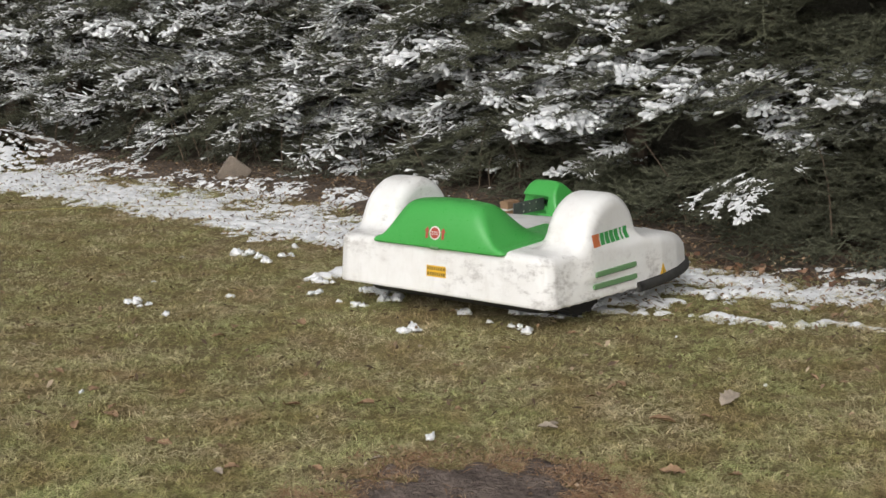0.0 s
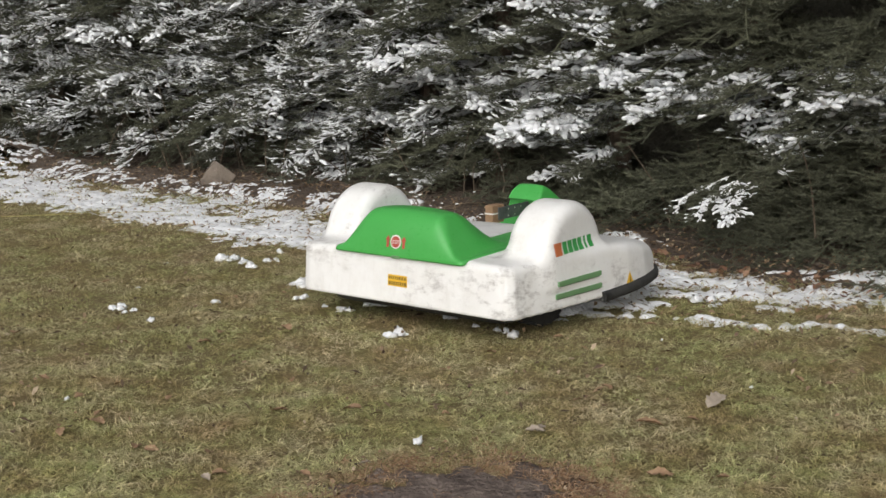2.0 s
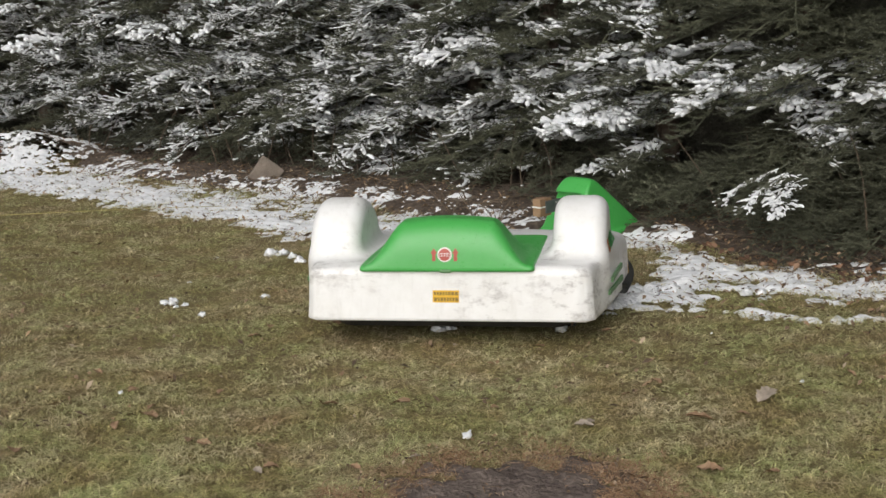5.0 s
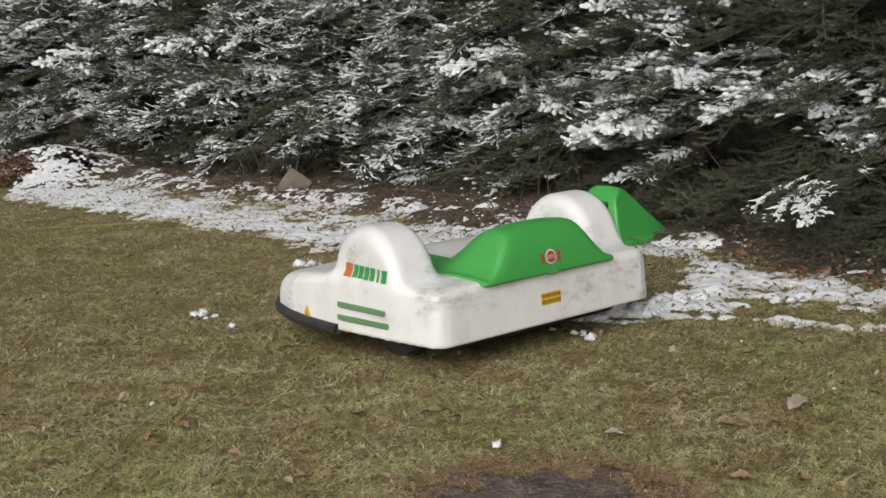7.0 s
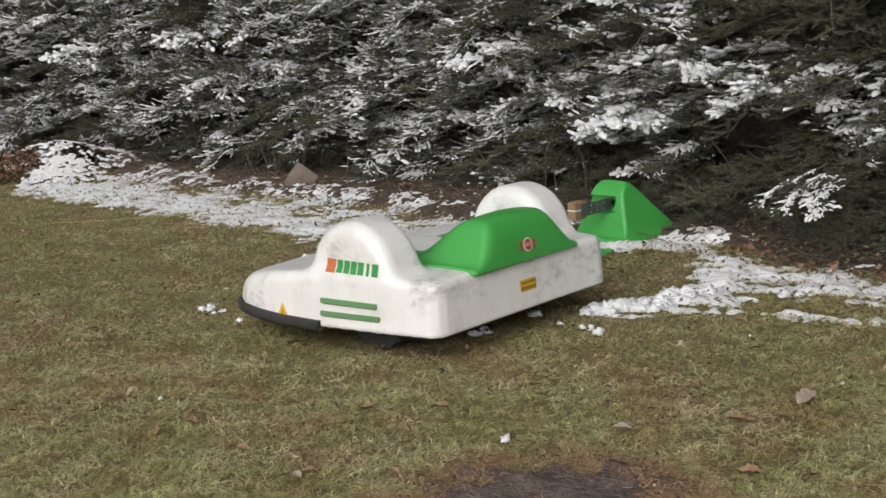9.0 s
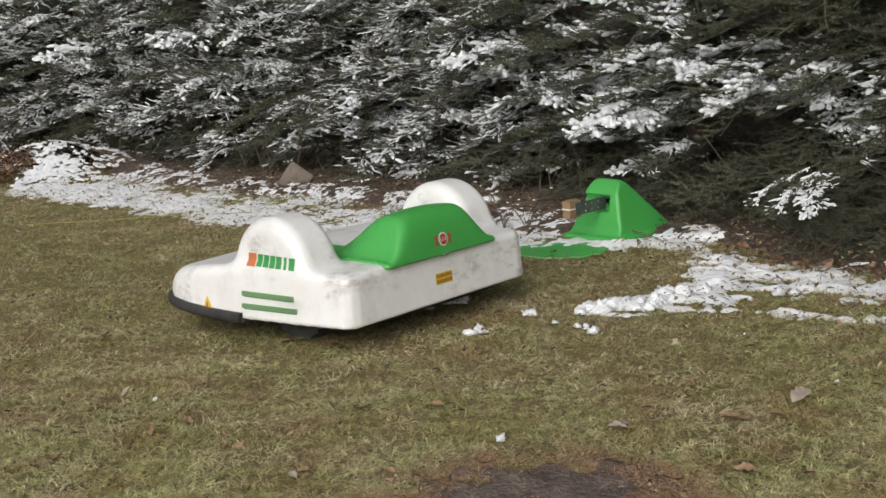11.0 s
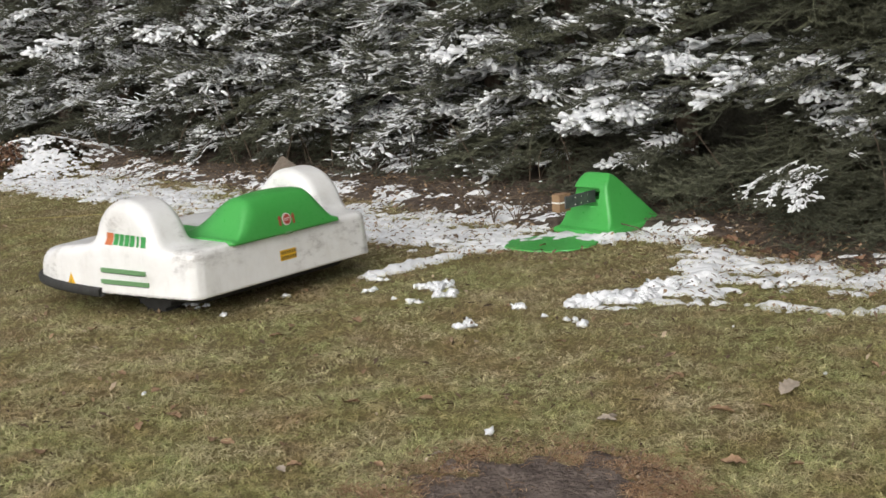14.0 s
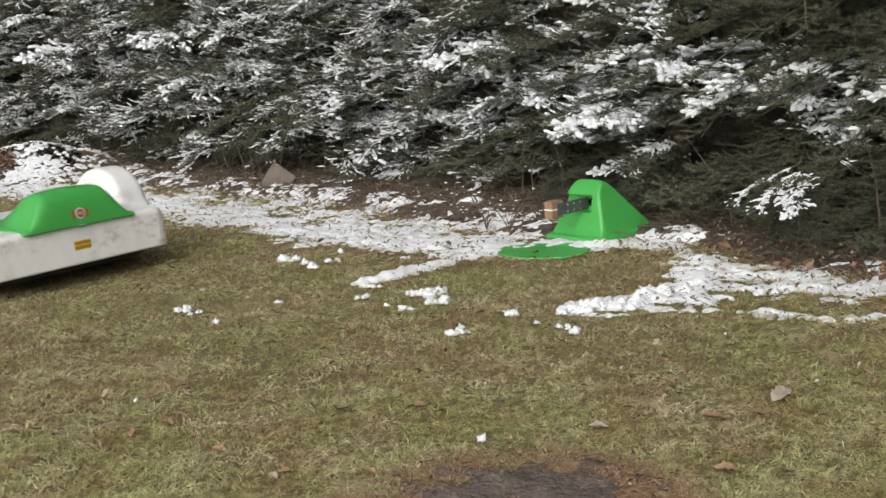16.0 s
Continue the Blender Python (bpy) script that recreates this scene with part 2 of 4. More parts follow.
def smooth_noise(x, y, seed=0, octaves=3, scale=1.0):
    """Value noise over arrays x, y, about 0 to 1."""
    rng = np.random.default_rng(seed)
    table = rng.random((256, 256))
    out, amp, tot = np.zeros_like(x, dtype=float), 1.0, 0.0
    for o in range(octaves):
        u, v = x * scale * 2 ** o + 37.1 * o, y * scale * 2 ** o + 11.7 * o
        i, j = np.floor(u).astype(int), np.floor(v).astype(int)
        fu, fv = u - i, v - j
        fu, fv = fu * fu * (3 - 2 * fu), fv * fv * (3 - 2 * fv)
        g = lambda a, b: table[a % 256, b % 256]
        out += amp * ((g(i, j) * (1 - fu) + g(i + 1, j) * fu) * (1 - fv) + (g(i, j + 1) * (1 - fu) + g(i + 1, j + 1) * fu) * fv)
        tot, amp = tot + amp, amp * 0.5
    return out / tot


def polyline_dist(x, y, pts):
    """Distance of points to a polyline, and how far along it (0 to 1)."""
    best, where = np.full(x.shape, 1e9), np.zeros(x.shape)
    for i in range(len(pts) - 1):
        (ax, ay), (bx, by) = pts[i], pts[i + 1]
        dx, dy = bx - ax, by - ay
        t = np.clip(((x - ax) * dx + (y - ay) * dy) / (dx * dx + dy * dy), 0, 1)
        d = np.hypot(x - ax - t * dx, y - ay - t * dy)
        where = np.where(d < best, (i + t) / (len(pts) - 1), where)
        best = np.minimum(best, d)
    return best, where


def inside(x, y, poly):
    res = np.zeros(x.shape, bool)
    for (ax, ay), (bx, by) in zip(poly, poly[1:] + poly[:1]):
        c = (ay > y) != (by > y)
        res ^= c & (x < (bx - ax) * (y - ay) / ((by - ay) if by != ay else 1e-9) + ax)
    return res


def signed_poly(x, y, poly):
    d, _ = polyline_dist(x, y, poly + poly[:1])
    return np.where(inside(x, y, poly), -d, d)


def smax(a, b, k):
    h = np.clip(0.5 - 0.5 * (b - a) / k, 0, 1)
    return b * (1 - h) + a * h + k * h * (1 - h)


def smin(a, b, k):
    return -smax(-a, -b, k)


def moulded(field, lo, hi, step):
    """A closed smooth surface where field(x, y, z) changes sign: one vertex a cell, pulled onto the surface."""
    ax = [np.arange(a, b + step, step) for a, b in zip(lo, hi)]
    X, Y, Z = np.meshgrid(*ax, indexing="ij")
    D = field(X, Y, Z)
    neg = D < 0
    nx, ny, nz = (s - 1 for s in D.shape)
    cnt = np.zeros((nx, ny, nz), int)
    for i in (0, 1):
        for j in (0, 1):
            for k in (0, 1):
                cnt += neg[i:i + nx, j:j + ny, k:k + nz]
    act = (cnt > 0) & (cnt < 8)
    ids = -np.ones(act.shape, int)
    ids[act] = np.arange(act.sum())
    ci = np.argwhere(act)
    P = np.array(lo) + (ci + 0.5) * step
    e = step * 0.2
    for _ in range(5):
        d = field(P[:, 0], P[:, 1], P[:, 2])
        g = np.stack([(field(*(P + o).T) - field(*(P - o).T)) / (2 * e) for o in np.eye(3) * e], -1)
        P = P - 0.8 * g * (d / np.maximum((g * g).sum(1), 0.05))[:, None]
        P = np.clip(P, np.array(lo) + (ci - 0.4) * step, np.array(lo) + (ci + 1.4) * step)
    F = []
    for axis in range(3):
        o = [a for a in range(3) if a != axis]
        sl = [slice(1, -1)] * 3
        sl[axis] = slice(0, -1)
        sh = [slice(1, -1)] * 3
        sh[axis] = slice(1, None)
        a, b = neg[tuple(sl)], neg[tuple(sh)]
        idx = np.argwhere(a != b)
        off = np.ones(3, int)
        off[axis] = 0
        first = a[tuple(idx.T)]
        idx = idx + off
        q = []
        for du, dv in ((-1, -1), (0, -1), (0, 0), (-1, 0)):
            c = idx.copy()
            c[:, o[0]] += du
            c[:, o[1]] += dv
            q.append(ids[tuple(c.T)])
        q = np.stack(q, -1)
        flip = first if axis != 1 else ~first
        q[~flip] = q[~flip][:, ::-1]
        F.append(q)
    F = np.concatenate(F)
    return P, F[(F >= 0).all(1)]


def moulded_part(name, field, lo, hi, step, mat, parent, label=""):
    V, F = moulded(field, lo, hi, step)
    me = big_mesh(name, V, F, mat)
    me.polygons.foreach_set("use_smooth", [True] * len(me.polygons))
    ob = new(name, me)
    ob.parent = parent
    return tagged(ob, label)

# ---------- ground ----------
OUTER = [(-7.0, 12.2), (-3.66, 8.99), (-3.03, 8.4), (-2.5, 7.96), (-2.0, 7.47), (-1.56, 7.06), (-1.18, 6.74), (-0.82, 6.4), (-0.5, 6.14), (-0.23, 5.83)]
INNER = [(-7.0, 13.4), (-3.62, 10.39), (-2.63, 9.12), (-1.86, 8.53), (-1.18, 7.94), (-0.58, 7.32), (-0.23, 6.83), (0.08, 6.49), (0.36, 6.22)]
RIDGE = [(-0.59, 5.39), (-0.48, 5.48), (-0.36, 5.63), (-0.23, 5.76), (-0.07, 5.92), (0.07, 6.04), (0.24, 6.09), (0.52, 6.02), (0.76, 5.93), (0.9, 5.83)]
DRIFT = [(0.88, 5.80), (0.84, 5.33), (0.74, 5.03), (0.61, 5.0), (0.43, 4.8), (0.46, 4.63), (0.6, 4.72), (0.73, 4.85), (0.87, 4.77),
         (1.04, 4.82), (1.25, 4.77), (1.36, 4.7), (1.53, 4.77), (2.6, 4.2), (2.6, 4.6), (1.72, 5.3), (1.43, 5.40), (1.27, 5.26), (1.16, 5.42), (1.0, 5.66)]
WISPS = [(1.01, 4.59), (1.17, 4.48), (1.27, 4.40), (1.43, 4.45), (1.8, 4.2)]
FOOT = [(3.2, 3.4), (2.2, 4.6), (1.65, 5.3), (1.16, 5.95), (0.6, 6.75), (0.0, 7.6), (-0.8, 8.35), (-1.7, 9.0), (-2.8, 9.75), (-4.2, 10.6), (-5.6, 11.5), (-7.5, 12.6)]
PATCH = [(-0.29, 2.88), (-0.24, 2.95), (-0.15, 3.01), (-0.06, 3.06), (0.04, 3.07), (0.16, 3.10), (0.24, 3.10), (0.29, 3.01), (0.34, 2.93), (0.37, 2.80), (0.30, 2.55), (0.05, 2.45), (-0.25, 2.6)]


def snow_amount(x, y):
    """How much snow lies at a place: above 0 it covers the ground."""
    n1, n2 = smooth_noise(x, y, 3, 4, 6.0), smooth_noise(x, y, 4, 3, 34.0)
    strip = signed_poly(x, y, OUTER + [(a + 0.20, b + 0.32) for a, b in INNER[::-1]])
    deep, _ = polyline_dist(x, y, OUTER)
    a = np.clip(-strip / 0.12, -3, 1) * 0.20 - 0.02 - 0.28 * np.clip((deep - 0.12) / 0.8, 0, 1) ** 0.8
    d, u = polyline_dist(x, y, RIDGE)
    b = 0.38 - d / (0.02 + 0.060 * np.clip(u * 2.2, 0.12, 1)) * 0.40
    c = np.clip(-signed_poly(x, y, DRIFT) / 0.08, -3, 1) * 0.20 - 0.09
    c = c + 0.22 * np.clip(1 - np.hypot(x - 0.62, y - 4.87) / 0.28, 0, 1) - 0.16 * np.clip((x - 0.95) / 0.4, 0, 1) + 0.85 * (smooth_noise(x * 1.0 + y * 0.5, y * 4.5 + x * 1.2, 6, 2, 3.6) - 0.5)
    heap = np.hypot((x + 3.70) / 0.75, (y - 10.0) / 0.6)
    a = np.maximum(a, -0.06 - 0.5 * np.clip(heap - 0.6, 0, 2) - 1.6 * np.clip(-3.78 - x + 0.25 * (y - 9.9), 0, 1))
    a = a - 1.5 * np.clip((-3.80 - x + 0.9 * (n1 - 0.5)) / 0.35, 0, 1) * np.clip((9.98 - y) / 0.15, 0, 1)
    d2, _ = polyline_dist(x, y, WISPS)
    e = 0.10 - d2 / 0.035 * 0.25
    d3, _ = polyline_dist(x, y, [(-0.02, 6.02), (0.25, 6.05), (0.52, 5.99)])
    d4, _ = polyline_dist(x, y, [(0.56, 6.02), (0.75, 6.08), (0.95, 6.0)])
    e = np.maximum.reduce([e, 0.42 - d3 / 0.10 * 0.38, 0.30 - d4 / 0.12 * 0.38])
    return np.maximum.reduce([a, b, c, e]) + (n1 - 0.5) * 0.75 + (n2 - 0.5) * 0.70


def heap_height(x, y):
    return 0.27 * np.exp(-(((x + 3.75) / 0.55) ** 2 + ((y - 10.05) / 0.42) ** 2))


def litter_amount(x, y):
    d, _ = polyline_dist(x, y, INNER[:-1] + [(0.6, 6.3), (1.0, 5.9), (1.3, 5.4), (1.9, 4.9), (3.0, 3.6)])
    poly = INNER[:-1] + [(0.6, 6.3), (1.0, 5.9), (1.3, 5.4), (1.9, 4.9), (3.0, 3.6), (6, 6), (0, 16), (-8, 16)]
    return np.where(inside(x, y, poly), d, -d)


def build_ground():
    n = 60
    g = np.concatenate([-np.geomspace(3000, 9, 14), np.linspace(-8, 8, n), np.geomspace(9, 3000, 14)])
    X, Y = np.meshgrid(g, g + 6, indexing="ij")
    Z = (smooth_noise(X, Y, 9, 2, 1.3) - 0.5) * 0.012 - 0.006
    Z[np.hypot(X, Y - 6) > 12] = -0.006
    m = len(g)
    i, j = np.meshgrid(np.arange(m - 1), np.arange(m - 1), indexing="ij")
    F = np.stack([i * m + j, (i + 1) * m + j, (i + 1) * m + j + 1, i * m + j + 1], -1).reshape(-1, 4)
    me = big_mesh("ground", np.stack([X, Y, Z], -1).reshape(-1, 3), F, GROUND)
    me.polygons.foreach_set("use_smooth", [True] * len(me.polygons))
    tagged(new("ground", me), "short winter lawn, olive and straw coloured, over brown soil", "lawn", kind="structure")


def sheet(name, x0, x1, y0, y1, step, height, mat, label, category, base=None):
    """A thin sheet lying on the ground, or on the surface base(x, y), wherever height(x, y) is above 0."""
    gx, gy = np.arange(x0, x1, step), np.arange(y0, y1, step)
    X, Y = np.meshgrid(gx, gy, indexing="ij")
    H = height(X, Y)
    nx, ny = X.shape
    i, j = np.meshgrid(np.arange(nx - 1), np.arange(ny - 1), indexing="ij")
    quad = np.stack([i * ny + j, (i + 1) * ny + j, (i + 1) * ny + j + 1, i * ny + j + 1], -1).reshape(-1, 4)
    hv = H.ravel()
    quad = quad[(hv[quad] > 0).any(1)]
    used = np.unique(quad)
    back = -np.ones(hv.size, int)
    back[used] = np.arange(len(used))
    Z = np.maximum(hv, -0.010) + (base(X, Y).ravel() if base else 0)
    V = np.stack([X.ravel(), Y.ravel(), Z], -1)[used]
    me = big_mesh(name, V, back[quad], mat)
    me.polygons.foreach_set("use_smooth", [True] * len(me.polygons))
    return tagged(new(name, me), label, category, kind="stuff")


def litter_height(x, y):
    a = litter_amount(x, y) + (smooth_noise(x, y, 21, 3, 6.0) - 0.5) * 0.5
    return np.clip(a * 0.12, -0.01, 0.02) + 0.036 * smooth_noise(x, y, 22, 4, 11.0) * np.clip(a * 4, 0, 1)


def build_sheets():
    def snow_h(x, y):
        a = snow_amount(x, y)
        fluff = smooth_noise(x, y, 12, 4, 22.0)
        return np.where(a > 0, np.clip(a, 0, 0.7) * 0.026 + (0.008 + 0.03 * np.clip(a - 0.3, 0, 0.4)) * fluff * np.clip(a * 3.5, 0, 1), a * 0.06)

    def snow_base(x, y):
        return np.maximum(litter_height(x, y), 0) + heap_height(x, y) + 0.002

    def patch_h(x, y):
        a = -signed_poly(x, y, PATCH) + (smooth_noise(x, y, 31, 4, 13.0) - 0.5) * 0.30 + 0.012
        return np.clip(a * 0.12, -0.01, 0.010) + 0.018 * (smooth_noise(x, y, 32, 4, 40.0) - 0.2) * np.clip(a * 12, 0, 1)
    sheet("snow", -7.0, 2.6, 4.1, 12.6, 0.0125, snow_h, SNOW, "thin patchy snow thawing along the foot of the hedge", "snow", snow_base)
    sheet("needle_litter", -7.0, 3.5, 3.6, 15, 0.04, litter_height, LITTER, "dark fallen needles and twigs under the hedge", "litter", heap_height)
    sheet("soil_patch", -0.5, 0.55, 2.3, 3.3, 0.010, patch_h, SOIL, "bare patch of dark damp soil in the lawn", "soil")


def blades(rng, x, y, h, az, lean, grow):
    """Bent four-cornered blades standing at x, y."""
    n = len(x)
    dx, dy = np.cos(az), np.sin(az)
    w = 0.0004 + 0.0006 * rng.random(n) + grow * y
    px, py = -dy * w, dx * w
    L = h * lean * 1.35
    base = np.stack([x, y, np.full(n, -0.004)], -1)
    side = np.stack([px, py, np.zeros(n)], -1)
    midp = base + np.stack([dx * L * 0.35, dy * L * 0.35, h * 0.75], -1)
    tip = base + np.stack([dx * L, dy * L, h * (1.25 - 0.25 * lean)], -1)
    V = np.stack([base, midp - side, tip, midp + side], 1).reshape(-1, 3)
    F = np.arange(n)[:, None] * 4 + [0, 1, 2, 3]
    return V, F


def build_grass():
    rng = np.random.default_rng(5)
    n = 720000
    y = 2.3 + 7.9 * rng.random(n) ** 1.7
    x = (rng.random(n) - 0.5) * (1.1 + 0.86 * y) - 0.045 * y
    a, li = snow_amount(x, y), litter_amount(x, y)
    bare = signed_poly(x, y, PATCH) - (smooth_noise(x, y, 31, 4, 13.0) - 0.5) * 0.30 - 0.010
    keep = (li < 0.05 * rng.random(n)) & (bare > 0.02) & (rng.random(n) < np.where(a > 0, 0.10, 1))
    keep &= rng.random(n) < 0.2 + 0.55 * smooth_noise(x, y, 41, 3, 3.0) + 0.7 * (smooth_noise(x, y, 44, 2, 16.0) - 0.3)
    x, y = x[keep], y[keep]
    n = len(x)
    h = (0.005 + 0.018 * rng.random(n) ** 1.8) * (0.2 + 0.7 * smooth_noise(x, y, 42, 3, 2.5) + 0.8 * smooth_noise(x, y, 45, 2, 18.0))
    az, lean = (rng.random(n) + 0.8 * smooth_noise(x, y, 43, 2, 6.0)) * 2 * math.pi, 1.2 + 3.2 * rng.random(n)
    V, F = blades(rng, x, y, h, az, lean, 0.00014)
    tagged(new("grass", big_mesh("grass", V, F, BLADES)), "short trampled winter grass, half green and half straw", "grass", kind="stuff")


def build_dead_grass():
    """Withered rust-brown grass in a ragged ring round the bare soil, thinly over the soil too."""
    rng = np.random.default_rng(19)
    n = 90000
    x, y = -0.75 + 1.5 * rng.random(n), 2.3 + 1.15 * rng.random(n)
    rim = signed_poly(x, y, PATCH) - (smooth_noise(x, y, 31, 4, 13.0) - 0.5) * 0.30 - 0.012
    near = np.where(rim > 0, np.clip(1 - rim / 0.13, 0, 1), np.clip(1 + rim / 0.07, 0.10, 1))
    keep = rng.random(n) < near * np.clip(2.4 * smooth_noise(x, y, 47, 3, 7.0) - 0.65, 0.04, 0.9)
    x, y = x[keep], y[keep]
    n = len(x)
    h = 0.004 + 0.012 * rng.random(n) ** 1.6
    V, F = blades(rng, x, y, h, rng.random(n) * 2 * math.pi, 1.4 + 3.0 * rng.random(n), 0.00012)
    V[:, 2] += 0.010
    tagged(new("dead_grass", big_mesh("dead_grass", V, F, DEAD_GRASS)), "withered rust-brown grass round a bare patch of soil", "dead grass", kind="stuff")


def build_debris():
    """Loose flakes of leaf, bark and stalk under the hedge and sparsely over the lawn."""
    rng = np.random.default_rng(15)
    n = 60000
    y = 2.5 + 8.5 * rng.random(n)
    x = (rng.random(n) - 0.5) * (1.1 + 0.86 * y) - 0.045 * y
    li = litter_amount(x, y)
    rim = np.abs(signed_poly(x, y, PATCH))
    p = np.where(li > -0.25, 0.9, 0.06)
    p = np.where(li > -0.95, np.maximum(p, 0.30), p)
    p = np.where((rim < 0.10) & (y < 3.3), 0.25, p)
    keep = (rng.random(n) < p) & (li < 0.7) & (np.hypot(x - 0.25, y - 5.9) > 0.26) & ((np.hypot(x - 0.55, y - 6.3) > 0.36))
    ra, rr = rng.random(500) * 2 * math.pi, 0.27 + 0.14 * rng.random(500)
    rx, ry = 0.03 + rr * np.cos(ra) * 1.05, 2.80 + rr * np.sin(ra) * 0.95
    x, y, li = np.concatenate([x[keep], rx]), np.concatenate([y[keep], ry]), np.concatenate([li[keep], np.full(500, -1.0)])
    n = len(x)
    z = 0.010 + np.where(li > 0, 0.026, 0.006) + 0.022 * rng.random(n) + heap_height(x, y)
    a, tilt = rng.random(n) * 2 * math.pi, (rng.random(n) - 0.5) * 1.2
    ln, w = 0.006 + 0.020 * rng.random(n) ** 2, 0.003 + 0.007 * rng.random(n)
    near = np.where(y < 3.4, 0.55, 1.0)
    ln, w = ln * near, w * near
    d = np.stack([np.cos(a) * np.cos(tilt), np.sin(a) * np.cos(tilt), np.sin(tilt)], -1) * ln[:, None]
    s = np.stack([-np.sin(a), np.cos(a), (rng.random(n) - 0.5) * 1.2], -1) * w[:, None]
    c = np.stack([x, y, z], -1)
    up = np.array([0, 0, 0.003])
    V = np.stack([c - d, c - s * 0.8 + up, c + d * 0.9, c + s + up], 1).reshape(-1, 3)
    F = np.arange(n)[:, None] * 4 + [0, 1, 2, 3]
    tagged(new("plant_debris", big_mesh("plant_debris", V, F, FLAKES)), "brown flakes of leaf and bark scattered on the ground", "debris", kind="stuff")


def build_fallen_leaves():
    """Rust-brown leaves gathered on the flank of the heap at the far end of the snow, and a few by the hedge."""
    rng = np.random.default_rng(23)
    n = 1300
    u, r = rng.random(n) * 2 * math.pi, np.sqrt(rng.random(n))
    x, y = -4.18 + 0.42 * r * np.cos(u), 9.66 + 0.27 * r * np.sin(u)
    m = 70
    q = rng.random(m)
    x = np.concatenate([x, 1.05 + 0.75 * q + 0.12 * (rng.random(m) - 0.5)])
    y = np.concatenate([y, 5.72 - 0.95 * q + 0.30 * (rng.random(m) - 0.5)])
    n += m
    z = 0.006 + 0.035 * rng.random(n) + heap_height(x, y)
    a, tilt = rng.random(n) * 2 * math.pi, (rng.random(n) - 0.5) * 1.5
    ln, w = 0.012 + 0.016 * rng.random(n), 0.008 + 0.010 * rng.random(n)
    d = np.stack([np.cos(a) * np.cos(tilt), np.sin(a) * np.cos(tilt), np.sin(tilt)], -1) * ln[:, None]
    s = np.stack([-np.sin(a), np.cos(a), (rng.random(n) - 0.5) * 1.4], -1) * w[:, None]
    c, up = np.stack([x, y, z], -1), np.array([0, 0, 0.004])
    V = np.stack([c - d, c - s + up, c + d, c + s + up], 1).reshape(-1, 3)
    F = np.arange(n)[:, None] * 4 + [0, 1, 2, 3]
    tagged(new("fallen_leaves", big_mesh("fallen_leaves", V, F, RUST_LEAVES)), "rust-brown fallen leaves heaped by the hedge", "leaves", kind="stuff")


# ---------- robot mower ----------
RIGHT_SIDE = [(0.0, -0.535), (0.455, -0.535), (0.490, -0.524), (0.513, -0.500), (0.522, -0.45), (0.553, -0.30), (0.588, -0.07), (0.611, 0.14), (0.608, 0.27),
              (0.585, 0.385), (0.535, 0.465), (0.45, 0.523), (0.32, 0.562), (0.16, 0.585), (0.0, 0.59)]
OUTLINE = RIGHT_SIDE + [(-a, b) for a, b in RIGHT_SIDE[::-1][1:-1]]
SKIRT = 0.103


def shell_field(x, y, z):
    d2 = signed_poly(x, y, OUTLINE) + 0.07 * (z - SKIRT)
    f = np.clip((y - 0.02) / 0.56, 0, 1)
    top = 0.294 - 0.095 * f ** 1.8 + 0.012 * np.clip(1 - np.abs(x) / 0.5, 0, 1)
    k = 0.035 + 0.06 * f
    body = smax(d2, z - top, k)
    ax = np.abs(x)
    r = np.hypot(y + 0.150, (z - 0.275) * 0.985) - 0.206 + 0.052
    q1, q2 = r, np.abs(ax - 0.450) - 0.097 + 0.052
    dome = np.minimum(np.maximum(q1, q2), 0) + np.hypot(np.maximum(q1, 0), np.maximum(q2, 0)) - 0.052
    dome = smax(dome, 0.2 - z, 0.02)
    f = smin(body, dome, 0.055)
    return np.maximum(f, SKIRT - z)


def hood_field(x, y, z):
    """A thin flange with a broad bell-shaped hump whose back stands flush over the rear wall."""
    a = np.clip((0.293 - np.abs(x)) / 0.140, 0, 1)
    b = np.clip((-0.120 - y) / 0.290, 0, 1)
    b = b * b * (3 - 2 * b)
    bell = a * a * (3 - 2 * a)
    top = 0.303 + 0.153 * bell * b - 0.42 * x * x * bell * b - 0.25 * np.clip(y + 0.42, -0.2, 0) ** 2 + 0.004 * b
    edge = smax(smax(np.abs(x) - 0.309, y - 0.045, 0.03), -(y + 0.541) + 0.16 * (z - 0.29), 0.018)
    f = smax(0.58 * (z - top), edge, 0.060 * b * bell + 0.010)
    return smax(f, 0.285 - z, 0.004)


def onto(field, origin, way, reach=0.4):
    """Points where rays from origin along way first meet a moulded surface."""
    lo, hi = np.zeros(len(origin)), np.full(len(origin), -1.0)
    way = np.asarray(way, float)
    for s in np.arange(0, reach, 0.008):
        p = origin + way * s
        hit = (field(*p.T) < 0) & (hi < 0)
        hi = np.where(hit, s, hi)
        lo = np.where(hi < 0, s, lo)
    hi = np.where(hi < 0, reach, hi)
    for _ in range(12):
        m = (lo + hi) / 2
        neg = field(*(origin + way * m[:, None]).T) < 0
        lo, hi = np.where(neg, lo, m), np.where(neg, m, hi)
    return origin + way * lo[:, None]


